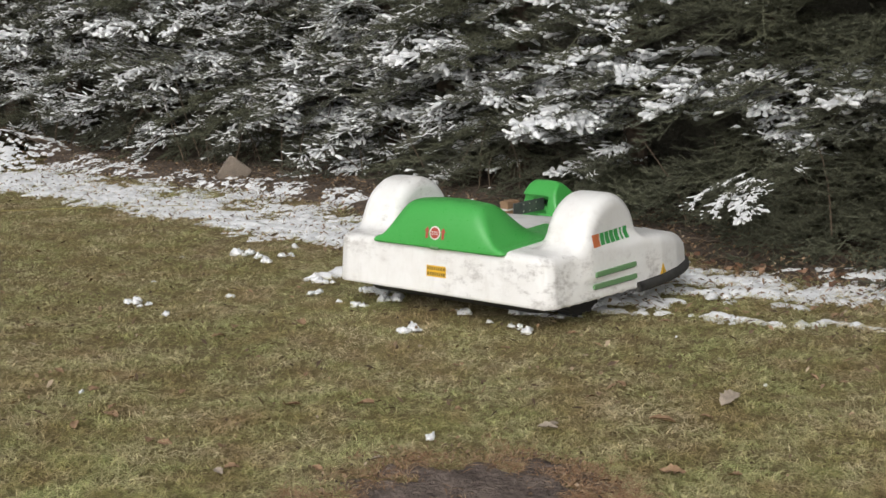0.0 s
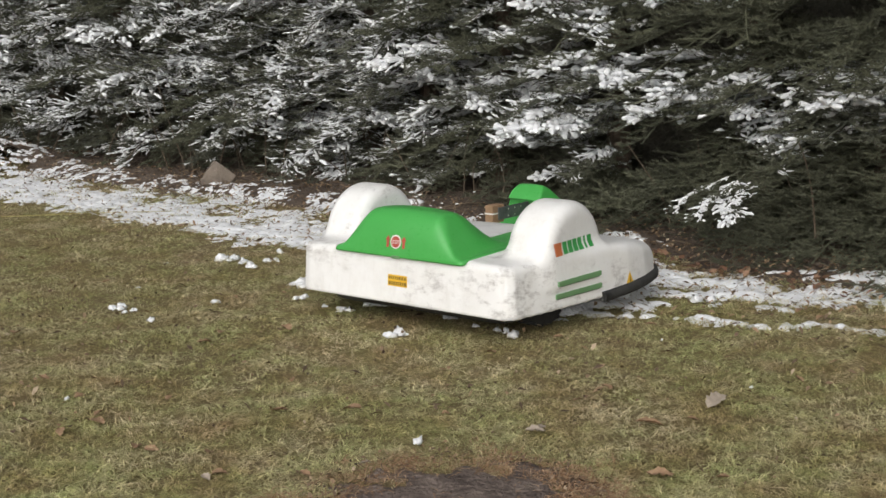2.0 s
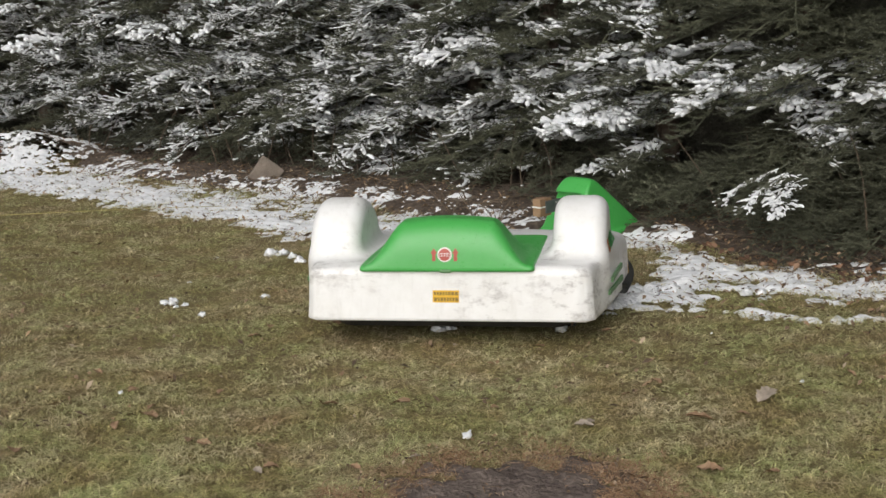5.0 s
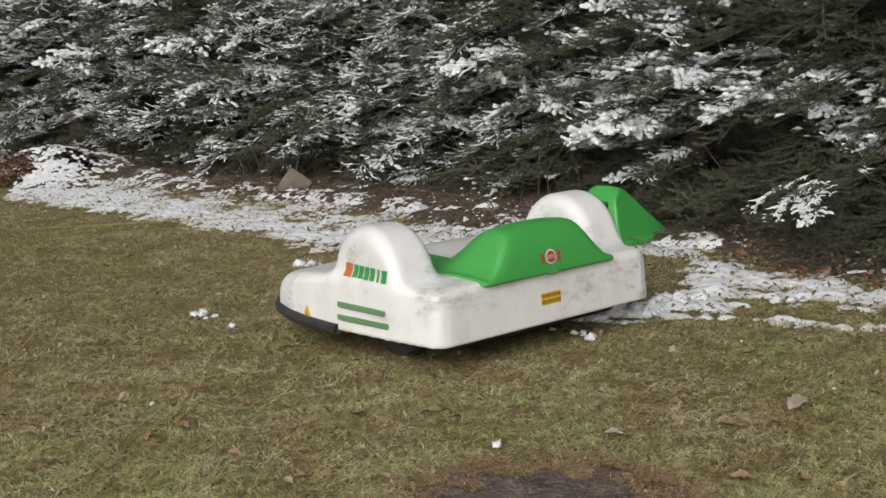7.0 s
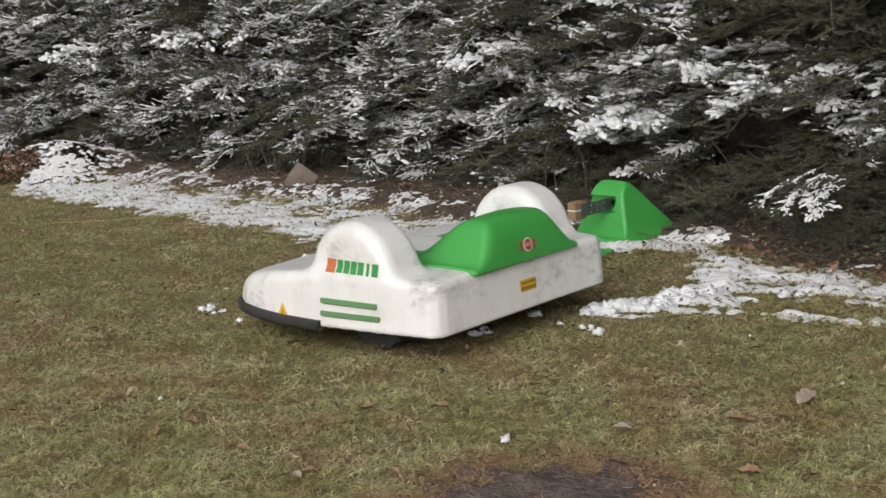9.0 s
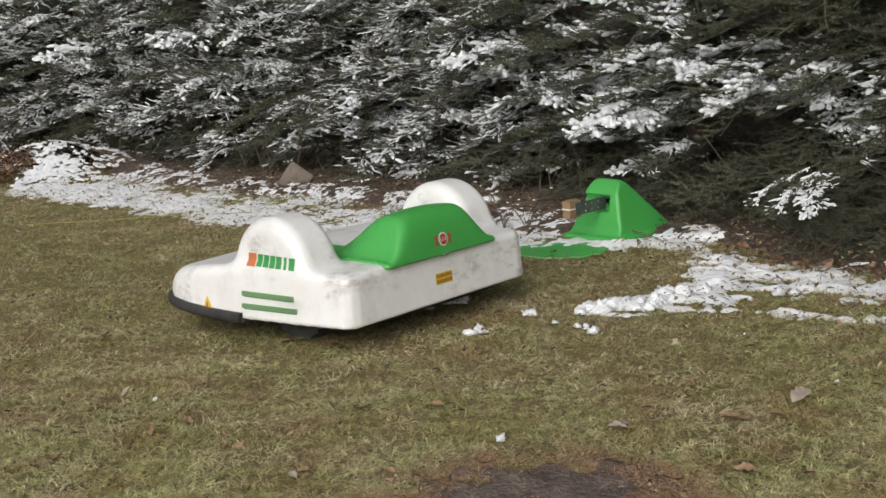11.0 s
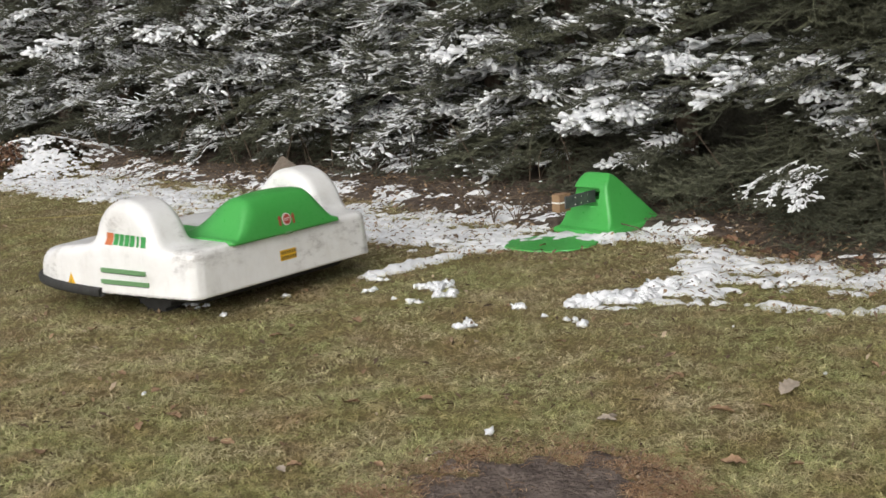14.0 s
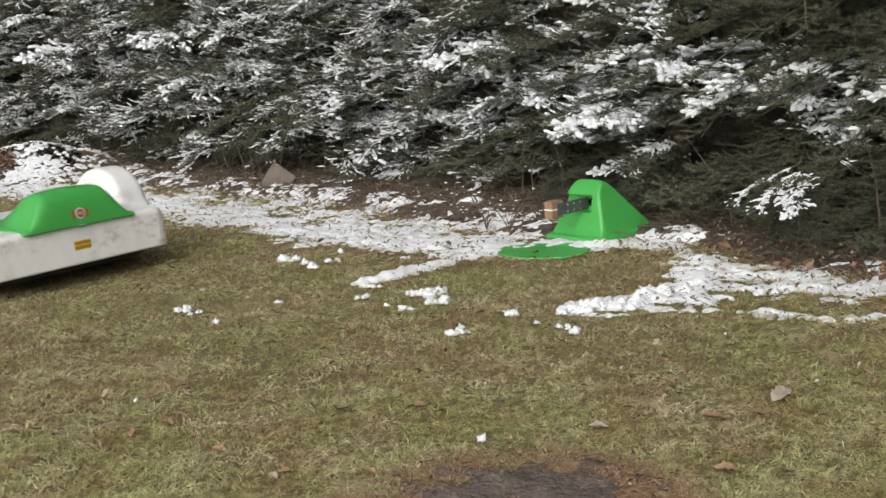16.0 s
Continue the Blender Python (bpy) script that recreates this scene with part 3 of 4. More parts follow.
def decal(name, poly, side, mat, parent, label="", field=None, proud=0.0015, thick=0.0):
    """A flat shape laid onto the mower: poly holds (along, up) points; side is 'left', 'right' or 'rear'."""
    field = field or shell_field
    poly = np.array(poly, float)
    c = poly.mean(0)
    rings = [poly * s + c * (1 - s) for s in (1.0, 0.66, 0.33)]
    pts = np.concatenate(rings + [c[None]])
    n = len(poly)
    F = [(r * n + i, r * n + (i + 1) % n, (r + 1) * n + (i + 1) % n, (r + 1) * n + i) for r in range(2) for i in range(n)]
    F += [(2 * n + i, 2 * n + (i + 1) % n, 3 * n) for i in range(n)]
    if side == "rear":
        o, w = np.stack([pts[:, 0], np.full(len(pts), -0.75), pts[:, 1]], -1), (0, 1, 0)
    else:
        s = 1 if side == "right" else -1
        o, w = np.stack([np.full(len(pts), 0.8 * s), pts[:, 0], pts[:, 1]], -1), (-s, 0, 0)
    P = onto(field, o, w) - np.array(w) * (proud + thick)
    if thick:
        back = P[:n] + np.array(w) * (thick + proud + 0.004)
        k = len(P)
        P = np.concatenate([P, back])
        F += [(i, k + i, k + (i + 1) % n, (i + 1) % n) for i in range(n)]
    return obj(name, P, F, mat, parent, label)


def rect(u0, u1, v0, v1, n=5):
    a, b = np.linspace(u0, u1, n), np.linspace(v0, v1, 3)
    return [(u, v0) for u in a[:-1]] + [(u1, v) for v in b[:-1]] + [(u, v1) for u in a[::-1][:-1]] + [(u0, v) for v in b[::-1][:-1]]


def disc(u, v, r, n=14):
    return [(u + r * math.cos(2 * math.pi * i / n), v + r * math.sin(2 * math.pi * i / n)) for i in range(n)]


def build_mower():
    mower = tagged(new("robot_mower"), "large white robotic lawn mower with green hood, scuffed and muddy", "robot mower")
    moulded_part("body_shell", shell_field, (-0.66, -0.58, 0.06), (0.66, 0.64, 0.53), 0.0105, SHELL, mower, "white moulded plastic shell with two wheel domes")
    moulded_part("hood", hood_field, (-0.36, -0.58, 0.26), (0.36, 0.15, 0.49), 0.009, GREEN, mower, "glossy green plastic hood")
    # bumper: a rubber strip round the nose
    nose = [p for p in RIGHT_SIDE if p[1] > -0.06]
    nose = [(0.592, -0.04)] + [p for p in nose if p[1] > 0]
    path = [(a, b) for a, b in nose] + [(-a, b) for a, b in nose[::-1][1:]]
    path = np.array(path)
    fine = [path[0]]
    for a, b in zip(path[:-1], path[1:]):
        fine += [a + (b - a) * k / 4 for k in (1, 2, 3, 4)]
    P = np.array(fine)
    for _ in range(3):
        P[1:-1] = (P[:-2] + 2 * P[1:-1] + P[2:]) / 4
    T = np.gradient(P, axis=0)
    T /= np.linalg.norm(T, axis=1)[:, None]
    N = np.stack([T[:, 1], -T[:, 0]], -1)
    section = [(-0.012, -0.018), (0.010, -0.020), (0.018, -0.012), (0.020, 0.002), (0.016, 0.014), (0.006, 0.019), (-0.012, 0.018)]
    k = len(section)
    V = [(p[0] + nn[0] * s, p[1] + nn[1] * s, 0.108 + h + 0.018 * max(0, p[1]) / 0.59) for p, nn in zip(P, N) for s, h in section]
    F = [(i * k + j, i * k + (j + 1) % k, (i + 1) * k + (j + 1) % k, (i + 1) * k + j) for i in range(len(P) - 1) for j in range(k)]
    F += [tuple(range(k)), tuple(range((len(P) - 1) * k, len(P) * k))[::-1]]
    obj("bumper", V, F, RUBBER, mower, "black rubber bumper strip", True)
    # chassis, cutting deck and wheels under the shell
    inner = [(a * 0.80, b * 0.80 - 0.01) for a, b in OUTLINE]
    n = len(inner)
    V = [(a, b, 0.062) for a, b in inner] + [(a * 1.10, b * 1.10, 0.115) for a, b in inner]
    F = [(i, (i + 1) % n, n + (i + 1) % n, n + i) for i in range(n)] + [tuple(range(n))[::-1], tuple(range(n, 2 * n))]
    obj("chassis", V, F, BLACK, mower, "black plastic underside")
    for sx in (-1, 1):
        wheel = part("drive_wheel", cyl_bm(0.15, 0.15, (-0.04, 0, 0), (0.04, 0, 0), 28), RUBBER, mower)
        wheel.location = (0.38 * sx, -0.15, 0.15)
        bm = bmesh.new()
        for i in range(18):
            a = i * 2 * math.pi / 18
            b = box_bm((0.084, 0.016, 0.012), (0, 0, 0.152), 0.003)
            bmesh.ops.transform(b, matrix=Matrix.Rotation(a, 4, "X"), verts=b.verts)
            me = bpy.data.meshes.new("tmp")
            b.to_mesh(me)
            b.free()
            bm.from_mesh(me)
            bpy.data.meshes.remove(me)
        part("tread", bm, RUBBER, wheel)
        WHEELS.append(wheel)
        c = part("caster_wheel", cyl_bm(0.06, 0.06, (-0.025, 0, 0), (0.025, 0, 0), 20), RUBBER, mower)
        c.location = (0.25 * sx, 0.36, 0.06)
        part("caster_fork", box_bm((0.07, 0.03, 0.06), (0.25 * sx, 0.36, 0.115), 0.006), BLACK, mower)
    # stickers and mouldings
    for side in ("left", "right"):
        d = 1 if side == "right" else -1
        for z0, z1, y0, y1 in ((0.194, 0.211, -0.300, -0.048), (0.147, 0.164, -0.302, -0.046)):
            v = decal("vent_bar", rect(y0, y1, z0, z1, 9), side, VENT, mower, "faded green louvre bar", proud=0.001, thick=0.007)
            decal("slot", rect(y0 + 0.004, y1 - 0.004, z0 - 0.005, z0 - 0.001, 9), side, STEEL, v, proud=0.001)
        # the lettering on the dome, as plain blocks of its colours
        u0, u1 = (-0.305, -0.055)
        decal("logo_square", rect(*((u0, u0 + 0.045) if side == "right" else (u1 - 0.045, u1)), 0.303, 0.350), side, ORANGE_INK, mower, "orange block")
        for i in range(6):
            w = 0.205 / 6
            a = u0 + 0.049 + i * w if side == "right" else u1 - 0.049 - (i + 1) * w
            wide = 0.84 if i != 4 else 0.40
            decal("logo_block", rect(a + w * (1 - wide) / 2, a + w * (1 + wide) / 2, 0.305, 0.349, 4), side, GREEN_INK, mower, "green block")
        tri = decal("warning_sticker", [(0.112, 0.122), (0.141, 0.122), (0.170, 0.122), (0.156, 0.148), (0.141, 0.176), (0.127, 0.148)], side, YELLOW, mower, "yellow triangular warning sticker")
        decal("warning_mark", [(0.136, 0.131), (0.147, 0.131), (0.144, 0.145), (0.141, 0.158), (0.138, 0.145)], side, DARK_INK, tri, proud=0.003)
    st = decal("sticker", rect(-0.050, 0.043, 0.173, 0.216), "rear", YELLOW, mower, "yellow sticker with rows of print")
    rng = random.Random(4)
    for row, (v0, v1) in enumerate(((0.199, 0.211), (0.178, 0.191))):
        u = -0.045
        while u < 0.033:
            w = rng.uniform(0.006, 0.011)
            decal("print_bar", rect(u, u + w, v0, v1, 2), "rear", DARK_INK, st, proud=0.003)
            u += w + 0.003
    # the stop badge and its latch on the hood
    bd = decal("badge", disc(-0.002, 0.344, 0.026), "rear", WHITE_INK, mower, "round red and white badge", hood_field)
    decal("badge_face", disc(-0.002, 0.344, 0.021), "rear", RED_INK, bd, "", hood_field, 0.003)
    decal("badge_bar", rect(-0.020, 0.016, 0.338, 0.350), "rear", WHITE_INK, bd, "", hood_field, 0.0045)
    for i in range(4):
        u = -0.0185 + i * 0.0092
        decal("badge_print", rect(u, u + 0.0062, 0.339, 0.349, 2), "rear", RED_INK, bd, "", hood_field, 0.006)
    for s in (-1, 1):
        u = -0.002 + s * 0.038
        decal("badge_arrow", [(u - 0.006, 0.322), (u + 0.006, 0.322), (u + 0.006, 0.350), (u + 0.011, 0.350), (u, 0.366), (u - 0.011, 0.350), (u - 0.006, 0.350)], "rear", RED_INK, bd, "", hood_field)
    part("latch", box_bm((0.040, 0.010, 0.012), (0.0, -0.539, 0.287), 0.004), VENT, mower, "small green latch")
    return mower


WHEELS = []


# ---------- docking station ----------
def build_dock():
    """Front is local -y, away from the hedge."""
    def field(x, y, z):
        u = z / 0.30
        sides = np.abs(x - 0.0) - (0.172 - 0.088 * u)
        front = -(y + 0.0) + 0.07 * u
        back = y - 0.47 + 0.33 * u
        b = smax(smax(sides, np.maximum(front, -2), 0.02), smax(back, z - 0.298 + 0.05 * np.abs(x), 0.03), 0.03)
        base = smax(smax(np.abs(x) - 0.180, np.abs(y - 0.16) - 0.20, 0.02), z - 0.026, 0.012)
        b = smax(b, (z - 0.30) * 0.72 - (y - 0.115) * 0.72, 0.012)
        slot = np.maximum(np.maximum(x - 0.062, y - 0.078), np.abs(z - 0.182) - 0.042)
        slot = np.minimum(slot, np.maximum(np.maximum(np.abs(x - 0.0) - 0.05, y - 0.2), np.abs(z - 0.186) - 0.018))
        step = smax(smax(np.abs(x) - 0.170 + 0.085 * u, -(y + 0.03) + 0.22 * u, 0.015), z - 0.136, 0.012)
        step = np.maximum(step, y - 0.2)
        f = np.minimum(smin(np.maximum(b, -slot), base, 0.012), smin(step, base, 0.012))
        return np.maximum(f, -z)
    dock = tagged(new("docking_station"), "green plastic charging station for a mower, standing in snow", "docking station")
    moulded_part("housing", field, (-0.23, -0.08, -0.02), (0.23, 0.52, 0.33), 0.0075, GREEN, dock, "green plastic housing")
    arm = part("contact_arm", box_bm((0.012, 0.24, 0.062), (0.02, -0.055, 0.185), 0.003), STEEL, dock, "grey metal contact arm")
    for i in range(3):
        for z in (0.168, 0.202):
            part("rivet", cyl_bm(0.004, 0.003, (0.012, -0.10 + i * 0.05, z), (0.027 if i else 0.029, -0.10 + i * 0.05, z), 8), WHITE_INK, arm)
            part("rivet", cyl_bm(0.004, 0.003, (0.014, -0.10 + i * 0.05, z), (0.008, -0.10 + i * 0.05, z), 8), WHITE_INK, arm)
    block = part("wood_block", box_bm((0.05, 0.085, 0.088), (-0.005, -0.17, 0.185), 0.004), WOOD, dock, "brown wooden block")
    part("tie", box_bm((0.054, 0.089, 0.008), (-0.005, -0.17, 0.188), 0.002), WHITE_INK, block, "white cable tie")
    part("rod", cyl_bm(0.009, 0.009, (0.0, -0.03, 0.185), (0.0, 0.11, 0.185), 10), BLACK, dock)
    dock.matrix_world = pose(0.437, 6.150, 0, 0, 0, -43)
    rng = np.random.default_rng(8)
    out = []
    for i in range(48):
        a = 2 * math.pi * i / 48
        r = 0.205 + 0.006 * math.sin(i * 1.9) + 0.008 * rng.random()
        out.append((r * math.cos(a) * 1.08, r * math.sin(a) * 0.95))
    n = len(out)
    V = [(a, b, 0.0) for a, b in out] + [(a * 0.985, b * 0.985, 0.007) for a, b in out] + [(0, 0, 0.009)]
    F = [(i, (i + 1) % n, n + (i + 1) % n, n + i) for i in range(n)] + [(n + i, n + (i + 1) % n, 2 * n) for i in range(n)]
    plate = obj("parking_plate", V, F, GREEN, None)
    tagged(plate, "flat green plastic plate lying before the charging station", "plate")
    plate.matrix_world = pose(0.25, 5.915, 0.002, 0, 0, -12)

# ---------- spruce hedge ----------
def twig_set(rng, length, wide, droop, level2=True):
    """Wood of a flat spruce spray along +y: a list of (points, thickness, leafiness)."""
    def stem(t):
        return np.array([0.05 * math.sin(3 * t + bend), length * t, -droop * t * t + 0.05 * t + 0.02 * math.sin(7 * t + bend)])
    bend = rng.random() * 6
    shoots = [(np.array([stem(i / 8) for i in range(9)]), 1.0, 0.4)]
    k = int(12 * length / 0.9)
    for i in range(k):
        t = 0.14 + 0.85 * (i + rng.random() * 0.6) / k
        b0 = stem(t)
        for s in (-1, 1):
            if rng.random() < 0.12:
                continue
            ln = wide * (1.05 - 0.72 * t) * (0.5 + 0.75 * rng.random())
            an = radians(36 + 30 * rng.random())
            rise, turn = -0.38 + 0.42 * rng.random(), -radians(10 + 22 * rng.random())
            pts, dirs = [b0], []
            for q in range(4):
                a = an + turn * q / 3 + (rng.random() - 0.5) * 0.22
                d = np.array([s * math.sin(a), math.cos(a), rise + 0.14 * q * rng.random()])
                pts.append(pts[-1] + d * ln / 4)
                dirs.append(a)
            pts = np.array(pts)
            shoots.append((pts, 0.6, 1.0))
            if level2:
                for j in range(int(2 + ln / 0.07)):
                    u = 0.5 + 3.4 * (j + rng.random()) / (2 + ln / 0.07)
                    q = min(3, int(u))
                    c0 = pts[q] + (pts[q + 1] - pts[q]) * (u - q)
                    s2 = 1 if j % 2 else -1
                    a2 = dirs[q] + s2 * radians(34 + 26 * rng.random())
                    l2 = (0.045 + 0.065 * rng.random()) * (1.2 - 0.13 * u)
                    d2 = np.array([s * math.sin(a2), math.cos(a2), -0.28 + 0.62 * rng.random()])
                    d3 = np.array([s * math.sin(a2 - s2 * 0.35), math.cos(a2 - s2 * 0.35), d2[2] + 0.35 * (rng.random() - 0.35)])
                    shoots.append((np.array([c0, c0 + d2 * l2 * 0.5, c0 + (d2 + d3) * l2 * 0.5]), 0.35, 1.0))
    return shoots


def spray_meshes(name, rng, shoots, needle_mat, per_metre, snow_share, fat=1.0, step=0.024):
    """The needles with their wood, and the lumpy snow that lies on them."""
    V, F, SV, SF = [], [], [], []
    nv = sv = 0
    seed = Vector(rng.random(3) * 40)
    for pts, th, leafy in shoots:
        for a, b in zip(pts[:-1], pts[1:]):
            d = b - a
            ln = np.linalg.norm(d)
            t = d / ln
            s = np.cross(t, (0, 0, 1.0))
            s /= np.linalg.norm(s) + 1e-9
            u = np.cross(s, t)
            r = 0.0038 * th
            V.append(np.array([a + s * r, a - s * r * 0.5 + u * r, a - s * r * 0.5 - u * r, b + s * r * .8, b - s * r * 0.4 + u * r * .8, b - s * r * 0.4 - u * r * .8]))
            F += [(nv, nv + 1, nv + 4), (nv, nv + 4, nv + 3), (nv + 1, nv + 2, nv + 5), (nv + 1, nv + 5, nv + 4)]
            nv += 6
            m = int(ln * per_metre * leafy + rng.random())
            if m:
                q, ph = rng.random(m), rng.random(m) * 2 * math.pi
                o = a + d * q[:, None]
                out = np.cos(ph)[:, None] * s + np.sin(ph)[:, None] * u * 0.75 + 0.15 * u
                nl = 0.014 + 0.009 * rng.random(m)
                tip = o + (out * 0.85 + t * 0.65) * nl[:, None]
                w = np.cross(out, t) * 0.0029
                V.append(np.stack([o - w, o + w, tip], 1).reshape(-1, 3))
                F += [(nv + 3 * i, nv + 3 * i + 1, nv + 3 * i + 2) for i in range(m)]
                nv += 3 * m
        # snow: one soft ridge along the shoot, thick in some patches of the spray and gone in others
        if snow_share < 0:
            continue
        seg = np.linalg.norm(np.diff(pts, axis=0), axis=1)
        run = np.concatenate([[0], np.cumsum(seg)])
        k = max(4, int(run[-1] / step) + 2)
        at = np.linspace(0.02 if leafy == 1.0 else run[-1] * 0.4, run[-1] + 0.010, k)
        C = np.stack([np.interp(at, run, pts[:, c]) for c in range(3)], -1)
        load = np.array([noise.noise(Vector(c * 4.2) + seed) + 0.45 * noise.noise(Vector(c * 13) + seed) + 0.30 * noise.noise(Vector(c * 24) + seed) for c in C])
        load = np.clip((load - (0.50 if leafy == 1.0 else 0.68) + 1.1 * snow_share) * 1.9, 0, 1)
        load *= np.minimum(1, np.minimum(np.arange(k) + 0.7, np.arange(k)[::-1] + 0.12))
        wid = fat * (0.0128 * load ** 0.75) * (0.86 + 0.28 * rng.random(k)) * (1.25 if leafy < 1 else 1.0)
        if wid.max() < 0.003:
            continue
        T = np.gradient(C, axis=0)
        side = np.stack([T[:, 1], -T[:, 0], 0 * T[:, 0]], -1)
        side /= np.linalg.norm(side, axis=1)[:, None] + 1e-9
        C = C + side * ((rng.random(k) - 0.5) * wid * 0.5)[:, None] + np.array([0, 0, 0.002])
        up = np.array([0, 0, 1.0]) * (wid * (0.85 + 0.3 * rng.random(k)))[:, None]
        sd = side * wid[:, None]
        ring = np.stack([C - sd, C - sd * 0.58 + up * 0.82, C + sd * 0.58 + up * 0.82, C + sd, C - up * 0.45], 1)
        SV.append(ring.reshape(-1, 3))
        for i in range(k - 1):
            if max(wid[i], wid[i + 1]) > 0.0025:
                for j in range(5):
                    SF.append((sv + i * 5 + j, sv + i * 5 + (j + 1) % 5, sv + (i + 1) * 5 + (j + 1) % 5, sv + (i + 1) * 5 + j))
        sv += k * 5
    green = big_mesh(name, np.concatenate(V), np.array(F), needle_mat)
    snow = None
    if SF:
        snow = big_mesh("snow", np.concatenate(SV), np.array(SF), SNOW)
        snow.polygons.foreach_set("use_smooth", [True] * len(snow.polygons))
    return green, snow


def build_hedge():
    rng = np.random.default_rng(77)
    def spray(droop, mat, dense, share, fat=1.0, step=0.024):
        return spray_meshes("branch", rng, twig_set(rng, 0.75 + 0.2 * rng.random(), 0.30 + 0.08 * rng.random(), droop), mat, dense, share, fat, step)
    snowy = [spray(0.05 + 0.12 * rng.random(), NEEDLES, 240, 0.42 + 0.05 * q, 1.45, 0.029) for q in range(5)]
    fine = [spray(0.12 + 0.18 * rng.random(), NEEDLES, 200, 0.34 + 0.05 * q, 0.98, 0.046) for q in range(5)]
    # bare and high sprays take the needle copy with shade in its colour
    bare = [spray(0.2 + 0.2 * rng.random(), NEEDLES_SHADE, 225, -1.0) for q in range(4)]
    high = [spray_meshes("branch", rng, twig_set(rng, 0.85, 0.34, 0.3, False), NEEDLES_SHADE, 120, -1.0) for _ in range(3)]
    # a tree at every bend of the hedge's foot, and one between where the bends lie far apart
    feet = [FOOT[0]]
    for a, b in zip(FOOT[:-1], FOOT[1:]):
        if b[0] < -0.5 and b[0] > -6:
            feet.append(((a[0] + b[0]) / 2, (a[1] + b[1]) / 2))
        feet.append(b)
    feet = np.array(feet)
    tang = np.gradient(feet, axis=0)
    tang /= np.linalg.norm(tang, axis=1)[:, None]
    norm = np.stack([tang[:, 1], -tang[:, 0]], -1)          # away from the lawn
    if norm[3, 0] < 0:
        norm = -norm
    for i in range(1, len(feet) - 1):
        base = feet[i] + norm[i] * 0.62
        tree = tagged(new("spruce"), "dark green spruce of a hedge with snow on its branches", "spruce", "spruces of the hedge")
        tree.location = (base[0], base[1], 0)
        lean = (rng.random(2) - 0.5) * 0.2
        pts = [(lean[0] * k / 6, lean[1] * k / 6, 4.4 * k / 6 - 0.03) for k in range(7)]
        V, F = tube(pts, [0.075 - 0.01 * k for k in range(7)], 10)
        obj("trunk", V, F, BARK, tree)
        front = math.atan2(-norm[i, 1], -norm[i, 0])
        far = i > 6
        count = 52 if not far else 43
        for k in range(count):
            z = 0.22 + 1.40 * (k + rng.random()) / count
            spread = (rng.random() - 0.5) * 2
            az = front + spread * 1.25
            # near trees carry their snow in a band of level branches; the far ones all over
            if i <= 3:
                share = 0.03 if z < 0.60 else ((0.04, 0.32, 0.68, 0.90)[i] if z < 0.93 else 0.07)
            elif i <= 5:
                share = 0.35 if z < 0.40 else (0.95 if z < 0.98 else 0.35)
            else:
                share = 0.88 if z > 0.42 else 0.50
            tilt = -11 + 26 * rng.random() - (10 if z < 0.5 else 0)
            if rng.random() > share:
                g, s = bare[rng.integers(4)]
            elif i <= 5 or rng.random() < 0.3:
                g, s = snowy[rng.integers(5)]
                tilt = -9 + 13 * rng.random()
            else:
                g, s = fine[rng.integers(5)]
            size = (1.02 - 0.18 * abs(spread)) * (0.85 + 0.35 * rng.random())
            br = new("branch", g)
            br.parent = tree
            inset = 0.25 * rng.random()
            br.matrix_local = Matrix.Translation((lean[0] * z / 4.4 + math.cos(az) * -inset, lean[1] * z / 4.4 + math.sin(az) * -inset, z)) @ Euler(
                (radians(tilt), radians((rng.random() - 0.5) * 40), az - math.pi / 2)).to_matrix().to_4x4() @ Matrix.Scale(size, 4)
            if s is not None:
                sn = new("snow", s)
                sn.parent = br
                tagged(sn, kind="stuff")
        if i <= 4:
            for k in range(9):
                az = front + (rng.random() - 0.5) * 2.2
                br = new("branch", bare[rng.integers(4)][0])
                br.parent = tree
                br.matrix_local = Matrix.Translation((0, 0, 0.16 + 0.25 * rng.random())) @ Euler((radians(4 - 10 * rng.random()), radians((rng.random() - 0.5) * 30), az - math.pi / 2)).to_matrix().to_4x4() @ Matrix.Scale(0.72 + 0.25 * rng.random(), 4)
        # the higher crown, unseen above the view, added to shade the hedge and block sky
        for k in range(6):
            z = 1.75 + 2.6 * (k + rng.random()) / 6
            az = front + (rng.random() - 0.5) * 4
            g, s = high[rng.integers(3)]
            br = new("branch", g)
            br.parent = tree
            br.matrix_local = Matrix.Translation((0, 0, z)) @ Euler((radians(-8), 0, az - math.pi / 2)).to_matrix().to_4x4() @ Matrix.Scale(1.5 - 0.2 * (z - 1.75), 4)
        if i == 2:
            # a low branch that reaches out over the ground, snow above and green hanging below
            for dx, dy, z, az, size, kind in ((-0.72, -0.06, 0.43, 192, 0.46, 4), (-0.72, -0.12, 0.42, 214, 0.46, 4), (-0.70, -0.14, 0.40, 236, 0.46, 3), (-0.74, -0.12, 0.37, 205, 0.40, -1), (-0.70, -0.18, 0.33, 232, 0.42, -1), (-0.66, -0.22, 0.28, 250, 0.40, -1)):
                g, s = snowy[kind] if kind >= 0 else (bare[0][0], None)
                br = new("branch", g)
                br.parent = tree
                br.matrix_local = Matrix.Translation((dx, dy, z)) @ Euler((radians(-22 if kind >= 0 else -38), radians(8), radians(az - 90))).to_matrix().to_4x4() @ Matrix.Scale(size, 4)
                if s is not None:
                    sn = new("snow", s)
                    sn.parent = br
                    tagged(sn, kind="stuff")
    # a backing wall added behind the trunks: closes gaps, the inner shade painted on
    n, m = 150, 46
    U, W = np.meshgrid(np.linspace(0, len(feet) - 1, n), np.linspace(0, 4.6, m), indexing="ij")
